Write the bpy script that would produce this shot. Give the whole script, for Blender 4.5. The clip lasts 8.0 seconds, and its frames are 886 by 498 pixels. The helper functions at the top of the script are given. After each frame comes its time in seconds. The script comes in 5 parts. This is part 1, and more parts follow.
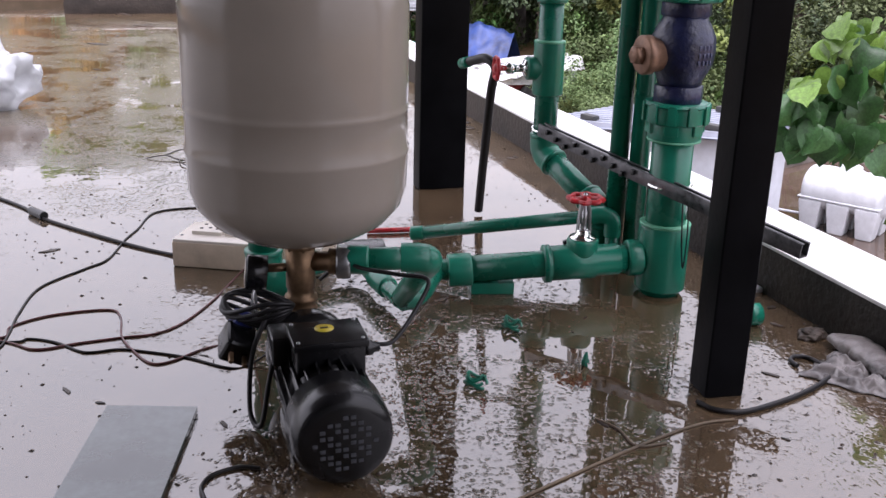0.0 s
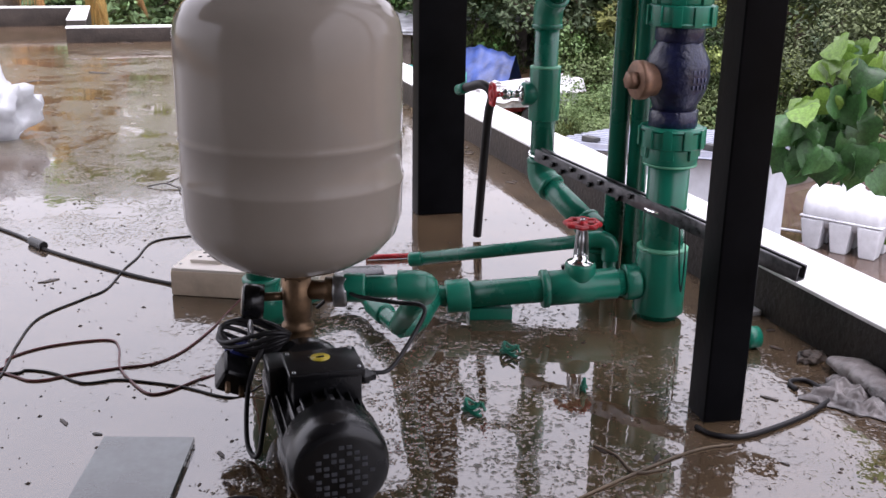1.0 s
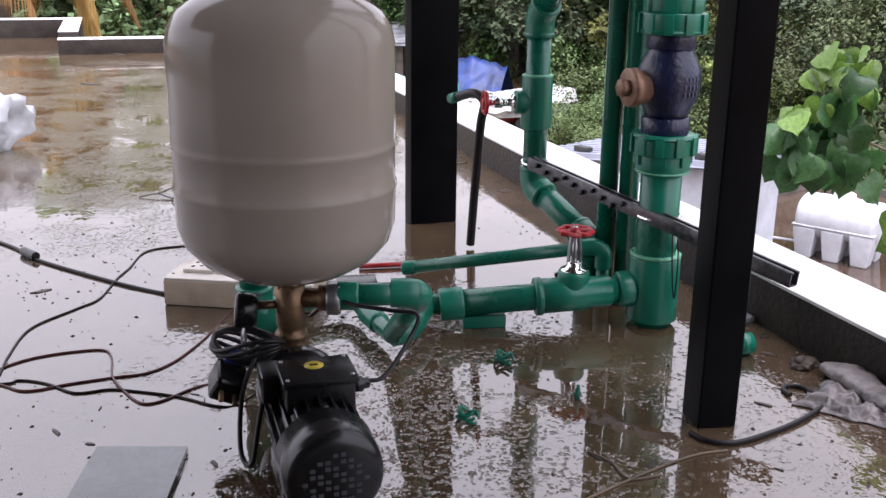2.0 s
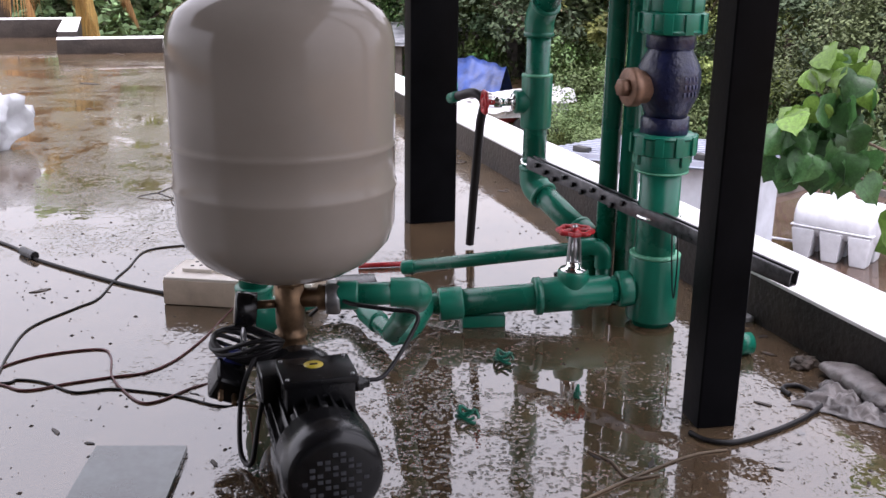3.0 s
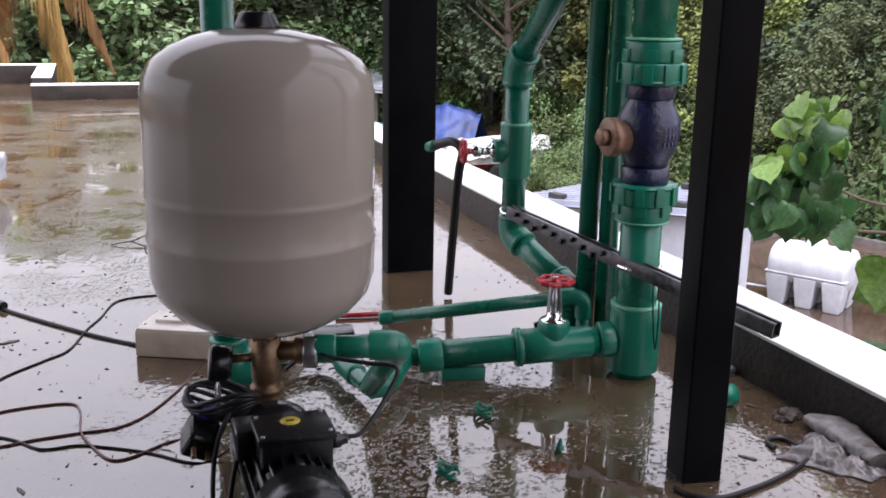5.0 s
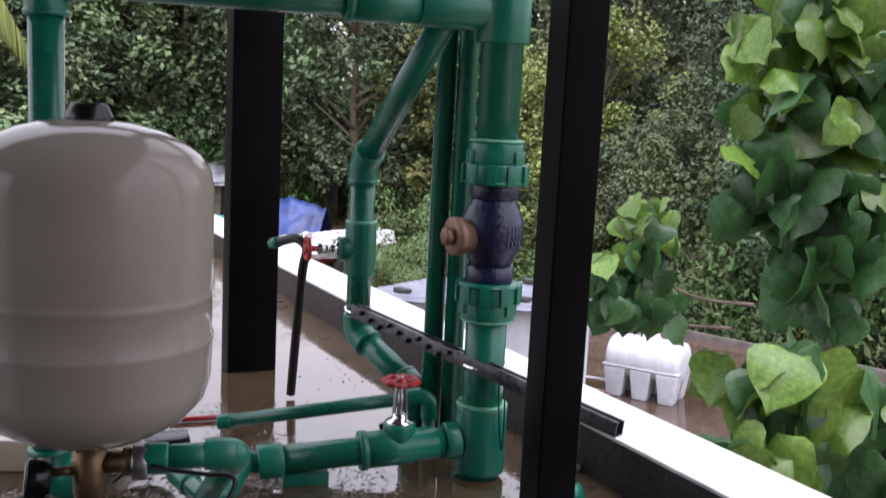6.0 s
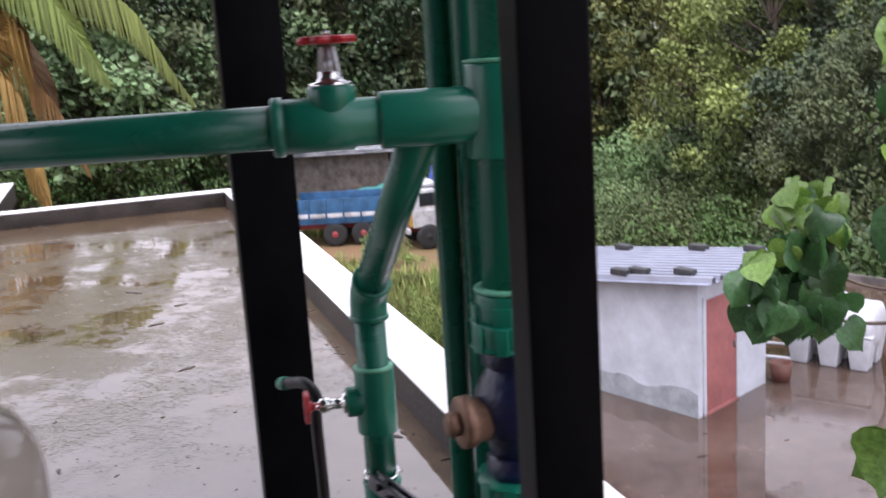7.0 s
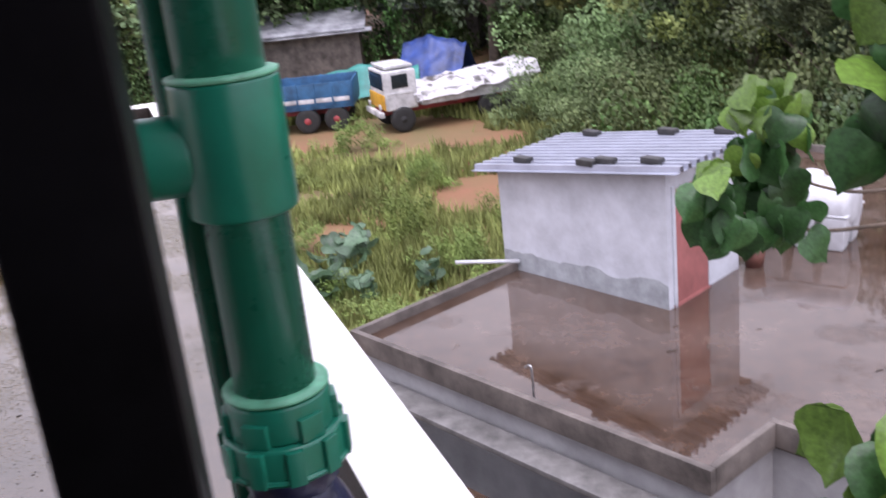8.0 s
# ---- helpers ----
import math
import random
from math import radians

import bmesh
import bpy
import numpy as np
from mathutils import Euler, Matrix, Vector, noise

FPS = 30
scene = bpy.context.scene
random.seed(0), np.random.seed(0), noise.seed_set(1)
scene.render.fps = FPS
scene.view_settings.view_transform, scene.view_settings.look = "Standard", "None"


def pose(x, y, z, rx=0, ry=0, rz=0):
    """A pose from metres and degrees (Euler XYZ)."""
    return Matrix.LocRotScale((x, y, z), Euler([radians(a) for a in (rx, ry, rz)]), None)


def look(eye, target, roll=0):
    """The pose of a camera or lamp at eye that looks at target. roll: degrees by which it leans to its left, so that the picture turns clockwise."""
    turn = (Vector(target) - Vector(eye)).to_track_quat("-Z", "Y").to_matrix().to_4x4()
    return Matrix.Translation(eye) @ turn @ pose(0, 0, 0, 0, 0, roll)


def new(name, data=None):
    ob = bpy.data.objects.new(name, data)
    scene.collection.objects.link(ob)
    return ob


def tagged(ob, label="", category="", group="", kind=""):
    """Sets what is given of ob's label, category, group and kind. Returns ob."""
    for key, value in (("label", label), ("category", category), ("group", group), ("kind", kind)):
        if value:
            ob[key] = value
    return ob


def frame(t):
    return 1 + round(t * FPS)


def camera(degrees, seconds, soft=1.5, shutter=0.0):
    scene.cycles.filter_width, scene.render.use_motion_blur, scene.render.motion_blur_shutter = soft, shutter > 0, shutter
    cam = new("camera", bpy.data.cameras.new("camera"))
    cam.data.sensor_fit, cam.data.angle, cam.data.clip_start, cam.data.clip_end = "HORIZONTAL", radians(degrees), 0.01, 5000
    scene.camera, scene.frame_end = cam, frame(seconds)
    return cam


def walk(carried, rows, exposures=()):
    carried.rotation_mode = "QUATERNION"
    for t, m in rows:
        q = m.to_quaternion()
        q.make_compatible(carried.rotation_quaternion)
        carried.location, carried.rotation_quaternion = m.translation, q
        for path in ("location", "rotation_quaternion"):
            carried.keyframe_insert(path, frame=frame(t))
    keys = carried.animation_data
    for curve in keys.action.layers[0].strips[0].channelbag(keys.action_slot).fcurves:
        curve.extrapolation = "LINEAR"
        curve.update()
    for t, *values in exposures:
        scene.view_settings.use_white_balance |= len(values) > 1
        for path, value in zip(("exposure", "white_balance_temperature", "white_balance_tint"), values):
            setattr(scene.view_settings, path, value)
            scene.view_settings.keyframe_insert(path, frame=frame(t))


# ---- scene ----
cam = camera(48.0, 8.0, shutter=0.28)
EXPOSURES = [(0.0, 1.82, 6250, 23), (4.2, 1.84, 6250, 22), (6.5, 1.57, 6150, 22), (8.0, 1.45, 6150, 27)]
PATH = [
    (0, (0.646, 0.926, 0.835), (0.334, 2.793, 0.190), 1.5),
    (0.5, (0.651, 0.924, 0.839), (0.328, 2.793, 0.204), 1.3),
    (1, (0.660, 0.929, 0.844), (0.337, 2.808, 0.242), 0.8),
    (1.5, (0.660, 0.928, 0.840), (0.347, 2.816, 0.257), 0.6),
    (3, (0.658, 0.927, 0.837), (0.350, 2.815, 0.256), 0.7),
    (3.5, (0.653, 0.932, 0.833), (0.344, 2.820, 0.251), 0.6),
    (4, (0.638, 0.925, 0.833), (0.327, 2.813, 0.252), 0.6),
    (4.2, (0.636, 0.922, 0.835), (0.325, 2.811, 0.255), 0.6),
    (5.3, (0.647, 0.965, 0.839), (0.460, 2.906, 0.395), 1.5),
    (5.5, (0.647, 0.965, 0.836), (0.576, 2.919, 0.420), 2.1),
    (5.8, (0.644, 0.992, 0.843), (0.674, 2.956, 0.471), 3.2),
    (6, (0.642, 0.996, 0.842), (0.678, 2.973, 0.545), 2.9),
    (6.2, (0.683, 1.064, 0.860), (0.610, 3.050, 0.635), 1.5),
    (6.3, (0.709, 1.116, 0.853), (0.559, 3.101, 0.652), -0.0),
    (6.5, (0.765, 1.245, 0.890), (0.465, 3.212, 0.684), -1.9),
    (6.6, (0.795, 1.312, 0.934), (0.450, 3.267, 0.698), -2.8),
    (6.8, (0.860, 1.476, 1.042), (0.503, 3.421, 0.746), -3.2),
    (7, (0.932, 1.656, 1.136), (0.612, 3.589, 0.734), -3.6),
    (7.2, (0.979, 1.795, 1.194), (0.672, 3.716, 0.727), -3.9),
    (7.5, (1.014, 1.954, 1.210), (0.682, 3.857, 0.692), -4.0),
    (7.7, (1.067, 2.080, 1.209), (0.711, 3.969, 0.662), -4.6),
    (8, (1.152, 2.192, 1.243), (0.849, 4.061, 0.600), -6.3),
]
walk(cam, [(t, look(e, g, r)) for t, e, g, r in PATH], EXPOSURES)

# ---------------------------------------------------------------- light
world = bpy.data.worlds.new("world")
scene.world = world
world.use_nodes = True
wn, wl = world.node_tree.nodes, world.node_tree.links
sky = wn.new("ShaderNodeTexSky")
sky.sky_type = "NISHITA"
sky.sun_disc = False
sky.sun_elevation = radians(74)
sky.sun_rotation = radians(200)
sky.dust_density = 1.0
dull = wn.new("ShaderNodeHueSaturation")
dull.inputs["Saturation"].default_value = 0.10
wl.new(sky.outputs["Color"], dull.inputs["Color"])
# an overcast sky grows brighter towards the zenith
where = wn.new("ShaderNodeTexCoord")
split = wn.new("ShaderNodeSeparateXYZ")
rise = wn.new("ShaderNodeMapRange")
rise.inputs["To Min"].default_value, rise.inputs["To Max"].default_value = 0.55, 1.75
scaled = wn.new("ShaderNodeVectorMath")
scaled.operation = "SCALE"
wl.new(where.outputs["Generated"], split.inputs[0])
wl.new(split.outputs["Z"], rise.inputs["Value"])
wl.new(dull.outputs["Color"], scaled.inputs[0])
wl.new(rise.outputs["Result"], scaled.inputs["Scale"])
wl.new(scaled.outputs["Vector"], wn["Background"].inputs["Color"])
wn["Background"].inputs["Strength"].default_value = 0.15
sun_data = bpy.data.lights.new("sun", "SUN")
sun_data.energy = 0.6
sun_data.angle = radians(40)
sun_data.color = (1.0, 0.98, 0.96)
sun = new("sun", sun_data)
sun.matrix_world = look((0, 0, 30), (-2.9, 8.1, 0))


# ---------------------------------------------------------------- materials
def mat(name, color, rough=0.5, metal=0.0, vary=0.15, scale=8.0, bump=0.0, bump_scale=60.0, rand=0.0, island=False, spec=0.5, color2=None, trans=0.0):
    m = bpy.data.materials.new(name)
    m.use_nodes = True
    nt = m.node_tree
    n, l = nt.nodes, nt.links
    p = n["Principled BSDF"]
    p.inputs["Metallic"].default_value = metal
    p.inputs["Specular IOR Level"].default_value = spec
    co = n.new("ShaderNodeTexCoord")
    no = n.new("ShaderNodeTexNoise")
    no.inputs["Scale"].default_value = scale
    no.inputs["Detail"].default_value = 8
    no.inputs["Roughness"].default_value = 0.65
    l.new(co.outputs["Object"], no.inputs["Vector"])
    ramp = n.new("ShaderNodeValToRGB")
    c2 = color2 or tuple(c * (1 - vary * 1.6) for c in color)
    c1 = tuple(min(1, c * (1 + vary)) for c in color) if not color2 else color
    ramp.color_ramp.elements[0].position, ramp.color_ramp.elements[1].position = 0.33, 0.67
    ramp.color_ramp.elements[0].color = (*c2, 1)
    ramp.color_ramp.elements[1].color = (*c1, 1)
    l.new(no.outputs["Fac"], ramp.inputs["Fac"])
    out = ramp.outputs["Color"]
    if rand or island:
        hs = n.new("ShaderNodeHueSaturation")
        mr = n.new("ShaderNodeMapRange")
        if island:
            src = n.new("ShaderNodeNewGeometry").outputs["Random Per Island"]
        else:
            src = n.new("ShaderNodeObjectInfo").outputs["Random"]
        mr.inputs["To Min"].default_value, mr.inputs["To Max"].default_value = 1 - (rand or 0.4), 1 + (rand or 0.4)
        l.new(src, mr.inputs["Value"])
        l.new(mr.outputs["Result"], hs.inputs["Value"])
        l.new(out, hs.inputs["Color"])
        out = hs.outputs["Color"]
    l.new(out, p.inputs["Base Color"])
    rr = n.new("ShaderNodeMapRange")
    rr.inputs["To Min"].default_value, rr.inputs["To Max"].default_value = max(0.02, rough * 0.75), min(1, rough * 1.25)
    l.new(no.outputs["Fac"], rr.inputs["Value"])
    l.new(rr.outputs["Result"], p.inputs["Roughness"])
    if bump:
        nb = n.new("ShaderNodeTexNoise")
        nb.inputs["Scale"].default_value = bump_scale
        nb.inputs["Detail"].default_value = 6
        l.new(co.outputs["Object"], nb.inputs["Vector"])
        b = n.new("ShaderNodeBump")
        b.inputs["Strength"].default_value = bump
        b.inputs["Distance"].default_value = 0.01
        l.new(nb.outputs["Fac"], b.inputs["Height"])
        l.new(b.outputs["Normal"], p.inputs["Normal"])
    if trans:
        p.inputs["Transmission Weight"].default_value = trans
    return m


def wet_floor_material(name, dry, mud, film_scale=0.9, zone_at=0.5, stain=None, gritty=None, ior=2.25):
    """Dark concrete under a film of rain water: mirror-smooth pools, speckled thin film, silty stains with tree
    reflections painted in.
    """
    m = bpy.data.materials.new(name)
    m.use_nodes = True
    n, l = m.node_tree.nodes, m.node_tree.links
    p = n["Principled BSDF"]
    co = n.new("ShaderNodeTexCoord")

    def tex(scale, detail=6, rough=0.6):
        t = n.new("ShaderNodeTexNoise")
        t.inputs["Scale"].default_value, t.inputs["Detail"].default_value, t.inputs["Roughness"].default_value = scale, detail, rough
        l.new(co.outputs["Object"], t.inputs["Vector"])
        return t.outputs["Fac"]

    def ramp(src, a, b, ca=(0, 0, 0), cb=(1, 1, 1)):
        r = n.new("ShaderNodeValToRGB")
        r.color_ramp.elements[0].position, r.color_ramp.elements[1].position = a, b
        r.color_ramp.elements[0].color, r.color_ramp.elements[1].color = (*ca, 1), (*cb, 1)
        l.new(src, r.inputs["Fac"])
        return r.outputs["Color"]

    def mix(fac, a, b):
        x = n.new("ShaderNodeMix")
        x.data_type = "RGBA"
        l.new(fac, x.inputs["Factor"])
        l.new(a, x.inputs[6])
        l.new(b, x.inputs[7])
        return x.outputs[2]

    def math_node(op, a, b):
        x = n.new("ShaderNodeMath")
        x.operation = op
        for k, v in enumerate((a, b)):
            if isinstance(v, (int, float)):
                x.inputs[k].default_value = v
            else:
                l.new(v, x.inputs[k])
        return x.outputs[0]

    big, mid = tex(film_scale, 5, 0.55), tex(5, 8, 0.7)
    concrete = ramp(mid, 0.3, 0.7, dry, tuple(c * 0.55 for c in dry))
    silt = ramp(mid, 0.35, 0.65, mud, tuple(c * 0.5 for c in mud))
    base = mix(ramp(big, 0.42, 0.6), silt, concrete)
    dark = n.new("ShaderNodeRGB")
    dark.outputs[0].default_value = (0.025, 0.017, 0.011, 1)
    base = mix(ramp(tex(38, 4, 0.6), 0.64, 0.68), base, dark.outputs[0])
    zone = ramp(tex(1.1, 4, 0.6), zone_at, zone_at + 0.10)
    rough = math_node("MULTIPLY", ramp(tex(11, 6, 0.7), 0.58, 0.66), 0.10)

    def round_patch(x, y, r):
        far = n.new("ShaderNodeVectorMath")
        far.operation = "DISTANCE"
        l.new(co.outputs["Object"], far.inputs[0])
        far.inputs[1].default_value = (x, y, 0)
        near = n.new("ShaderNodeMapRange")
        near.inputs["From Min"].default_value, near.inputs["From Max"].default_value = r * 0.5, r
        near.inputs["To Min"].default_value, near.inputs["To Max"].default_value = 1, 0
        l.new(far.outputs["Value"], near.inputs["Value"])
        return near.outputs["Result"]

    if gritty:
        zone = math_node("MAXIMUM", math_node("MULTIPLY", zone, 0.26), math_node("MULTIPLY", round_patch(*gritty), math_node("MULTIPLY", ramp(tex(2.3, 5, 0.6), 0.40, 0.52), ramp(tex(16, 6, 0.7), 0.44, 0.56))))
    if stain:
        # thin, silty terrace patch where the film ran off; dark tone also paints reflected trees
        patch = math_node("MULTIPLY", round_patch(*stain), ramp(tex(2.2, 9, 0.75), 0.45, 0.54))
        silt_reflection = n.new("ShaderNodeRGB")
        silt_reflection.outputs[0].default_value = (0.072, 0.054, 0.024, 1)
        base = mix(patch, base, silt_reflection.outputs[0])
        rough = math_node("ADD", rough, math_node("MULTIPLY", patch, 0.20))
        zone = math_node("MAXIMUM", zone, math_node("MULTIPLY", patch, 0.8))
        l.new(math_node("SUBTRACT", 0.5, math_node("MULTIPLY", patch, 0.22)), p.inputs["Specular IOR Level"])
    l.new(base, p.inputs["Base Color"])
    p.inputs["IOR"].default_value = ior
    l.new(math_node("ADD", rough, 0.02), p.inputs["Roughness"])
    # beads and grit standing out of the film
    def dots(scale, size, keep):
        v = n.new("ShaderNodeTexVoronoi")
        v.inputs["Scale"].default_value = scale
        l.new(co.outputs["Object"], v.inputs["Vector"])
        sep = n.new("ShaderNodeSeparateColor")
        l.new(v.outputs["Color"], sep.inputs[0])
        return math_node("MULTIPLY", ramp(v.outputs["Distance"], size * 0.5, size, (1, 1, 1), (0, 0, 0)), ramp(sep.outputs[0], keep, keep + 0.02))

    grit = math_node("MULTIPLY", math_node("ADD", dots(75, 0.42, 0.3), dots(38, 0.34, 0.65)), zone)
    fine = math_node("MULTIPLY", dots(130, 0.45, 0.3), 0.5)
    b = n.new("ShaderNodeBump")
    b.inputs["Strength"].default_value, b.inputs["Distance"].default_value = 0.55, 0.0032
    l.new(math_node("ADD", grit, math_node("MULTIPLY", fine, zone)), b.inputs["Height"])
    b2 = n.new("ShaderNodeBump")
    b2.inputs["Strength"].default_value, b2.inputs["Distance"].default_value = 0.11, 0.004
    l.new(tex(13, 3, 0.5), b2.inputs["Height"])
    l.new(b.outputs["Normal"], b2.inputs["Normal"])
    l.new(b2.outputs["Normal"], p.inputs["Normal"])
    return m


M_FLOOR = wet_floor_material("wet_concrete", (0.125, 0.083, 0.052), (0.100, 0.067, 0.036), 0.9, 0.5, (-2.1, 5.9, 2.9), (0.38, 2.68, 0.8))
M_ANNEX = wet_floor_material("wet_roof_concrete", (0.115, 0.08, 0.062), (0.075, 0.045, 0.03), 0.5, 0.55, ior=1.75)
M_WHITE = mat("white_paint", (0.80, 0.79, 0.78), 0.6, vary=0.12, scale=9, bump=0.15)
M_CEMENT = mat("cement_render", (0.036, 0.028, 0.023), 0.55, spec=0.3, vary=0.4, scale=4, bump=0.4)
M_GREYWALL = mat("weathered_wall", (0.36, 0.36, 0.37), 0.7, vary=0.15, scale=2, bump=0.3)
M_POST = mat("black_steel_paint", (0.004, 0.004, 0.005), 0.42, vary=0.3, scale=6, bump=0.05, spec=0.05)
M_TANK = mat("cream_enamel", (0.290, 0.254, 0.218), 0.11, vary=0.05, scale=3, spec=0.22)
M_GREEN = mat("green_pipe_plastic", (0.003, 0.135, 0.083), 0.28, vary=0.12, scale=7, bump=0.04, bump_scale=40)
M_GREEN2 = mat("green_fitting_plastic", (0.004, 0.16, 0.10), 0.3, vary=0.12, scale=9, bump=0.04, bump_scale=40)
M_WELD = mat("pale_weld_bead", (0.12, 0.40, 0.25), 0.45, vary=0.2, scale=30)
M_RED = mat("red_enamel", (0.45, 0.015, 0.02), 0.35, vary=0.25, scale=40)
M_CHROME = mat("chrome", (0.75, 0.75, 0.74), 0.12, metal=1.0, vary=0.1)
M_STEEL = mat("galvanised_steel", (0.40, 0.40, 0.41), 0.35, metal=0.9, vary=0.25, scale=20)
M_DARKSTEEL = mat("dull_strut_steel", (0.11, 0.11, 0.115), 0.30, metal=0.8, vary=0.4, scale=25)
M_BRASS = mat("aged_brass", (0.20, 0.125, 0.070), 0.45, metal=0.7, vary=0.35, scale=25, bump=0.1)
M_BRONZE = mat("bronze_plug", (0.23, 0.135, 0.09), 0.5, metal=0.5, vary=0.3, scale=25, bump=0.2)
M_NAVY = mat("navy_cast_iron", (0.012, 0.016, 0.055), 0.3, vary=0.3, scale=25, bump=0.25, bump_scale=90)
M_CAST = mat("raised_cast_mark", (0.05, 0.06, 0.12), 0.4)
M_BLACK = mat("black_gloss_casting", (0.010, 0.010, 0.011), 0.25, vary=0.3, scale=20, bump=0.1)
M_PLASTIC = mat("black_plastic", (0.007, 0.007, 0.008), 0.26, vary=0.3, scale=20, spec=0.4)
M_RUBBER = mat("black_cable", (0.012, 0.011, 0.012), 0.42, vary=0.2, scale=30, spec=0.3)
M_REDWIRE = mat("red_wire", (0.13, 0.035, 0.035), 0.45, vary=0.2, scale=30)
M_SOCKET = mat("cream_socket_plastic", (0.66, 0.60, 0.53), 0.35, vary=0.06)
M_WOOD = mat("pale_board", (0.52, 0.42, 0.32), 0.55, vary=0.15, scale=12)
M_GLASS = mat("slate_glass", (0.060, 0.080, 0.078), 0.05, vary=0.4, scale=9, spec=0.9)
M_TINROOF = mat("dark_roof_sheet", (0.10, 0.10, 0.11), 0.6, vary=0.2, scale=3)
M_YELLOW = mat("yellow_badge", (0.55, 0.42, 0.03), 0.4)


# ---------------------------------------------------------------- mesh helpers
def part(name, bm, material, parent=None, label=""):
    me = bpy.data.meshes.new(name)
    bm.normal_update()
    bm.to_mesh(me)
    bm.free()
    me.materials.append(material)
    ob = new(name, me)
    if parent is not None:
        ob.parent = parent
    if label:
        tagged(ob, label)
    return ob


def thing(name, label, category, group="", at=(0, 0, 0)):
    e = new(name)
    e.empty_display_size = 0.1
    e.matrix_world = pose(*at)
    return tagged(e, label, category, group)


def V3(*a):
    return Vector(a)


def smooth(bm, angle=35):
    for f in bm.faces:
        f.smooth = True
    for e in bm.edges:
        if len(e.link_faces) == 2 and e.calc_face_angle(0) > radians(angle):
            e.smooth = False
    return bm


def axis_matrix(p, d):
    return Matrix.Translation(p) @ Vector(d).normalized().to_track_quat("Z", "Y").to_matrix().to_4x4()


def lathe(profile, m=None, seg=28, bm=None):
    """profile: (distance along the axis, radius); m puts the z axis in place."""
    bm = bm or bmesh.new()
    m = m or Matrix()
    rings = []
    for z, r in profile:
        if r < 1e-5:
            rings.append([bm.verts.new(m @ V3(0, 0, z))])
        else:
            rings.append([bm.verts.new(m @ V3(r * math.cos(2 * math.pi * i / seg), r * math.sin(2 * math.pi * i / seg), z)) for i in range(seg)])
    for a, b in zip(rings, rings[1:]):
        if len(a) == 1 and len(b) == 1:
            continue
        for i in range(seg):
            j = (i + 1) % seg
            if len(a) == 1:
                bm.faces.new((a[0], b[j], b[i]))
            elif len(b) == 1:
                bm.faces.new((a[i], a[j], b[0]))
            else:
                bm.faces.new((a[i], a[j], b[j], b[i]))
    for ring, flip in ((rings[0], True), (rings[-1], False)):
        if len(ring) > 1:
            bm.faces.new(ring[::-1] if flip else ring)
    return smooth(bm)


def tube(p0, p1, r, seg=22, bm=None):
    d = Vector(p1) - Vector(p0)
    return lathe([(0, r), (d.length, r)], axis_matrix(p0, d), seg, bm)


def socket(p0, p1, r, seg=24, bm=None, lip=0.003):
    """A short moulded sleeve with a rounded lip at both ends."""
    d = Vector(p1) - Vector(p0)
    L = d.length
    return lathe([(0, r - lip), (lip * 0.5, r - lip * 0.3), (lip * 1.5, r), (L - lip * 1.5, r), (L - lip * 0.5, r - lip * 0.3), (L, r - lip)], axis_matrix(p0, d), seg, bm)


def spline(pts, n=8):
    pts = [Vector(p) for p in pts]
    q = [pts[0] * 2 - pts[1], *pts, pts[-1] * 2 - pts[-2]]
    out = []
    for i in range(1, len(q) - 2):
        a, b, c, d = q[i - 1 : i + 3]
        for k in range(n):
            t = k / n
            out.append(0.5 * (2 * b + (c - a) * t + (2 * a - 5 * b + 4 * c - d) * t * t + (3 * b - a - 3 * c + d) * t ** 3))
    out.append(pts[-1])
    return out


def sweep(pts, r, seg=10, bm=None, taper=None):
    bm = bm or bmesh.new()
    rings, up = [], V3(0.13, 0.21, 1).normalized()
    for i, p in enumerate(pts):
        d = (pts[min(i + 1, len(pts) - 1)] - pts[max(i - 1, 0)]).normalized()
        x = d.cross(up)
        if x.length < 0.05:
            x = d.cross(V3(1, 0, 0))
        x.normalize()
        y = d.cross(x)
        up = -y if (-y).dot(up) > 0 else y
        rad = r if taper is None else r + (taper - r) * i / (len(pts) - 1)
        rings.append([bm.verts.new(p + rad * (math.cos(2 * math.pi * k / seg) * x + math.sin(2 * math.pi * k / seg) * y)) for k in range(seg)])
    for a, b in zip(rings, rings[1:]):
        for k in range(seg):
            bm.faces.new((a[k], a[(k + 1) % seg], b[(k + 1) % seg], b[k]))
    bm.faces.new(rings[0][::-1])
    bm.faces.new(rings[-1])
    bmesh.ops.recalc_face_normals(bm, faces=bm.faces[:])
    return smooth(bm, 50)


def box(size, m=None, bevel=0.0, bm=None, seg=2):
    own = bmesh.new()
    bmesh.ops.create_cube(own, size=1)
    bmesh.ops.scale(own, vec=size, verts=own.verts)
    if bevel:
        bmesh.ops.bevel(own, geom=own.edges[:], offset=bevel, segments=seg, affect="EDGES", profile=0.6)
    if m is not None:
        own.transform(m)
    if bm is None:
        return smooth(own, 30)
    me = bpy.data.meshes.new("joined")
    smooth(own, 30).to_mesh(me)
    own.free()
    bm.from_mesh(me)
    bpy.data.meshes.remove(me)
    return bm


def prism(corners, z0, z1, bm=None):
    bm = bm or bmesh.new()
    a = [bm.verts.new((x, y, z0)) for x, y in corners]
    b = [bm.verts.new((x, y, z1)) for x, y in corners]
    bm.faces.new(a[::-1])
    bm.faces.new(b)
    k = len(corners)
    for i in range(k):
        bm.faces.new((a[i], a[(i + 1) % k], b[(i + 1) % k], b[i]))
    bmesh.ops.recalc_face_normals(bm, faces=bm.faces[:])
    return bm


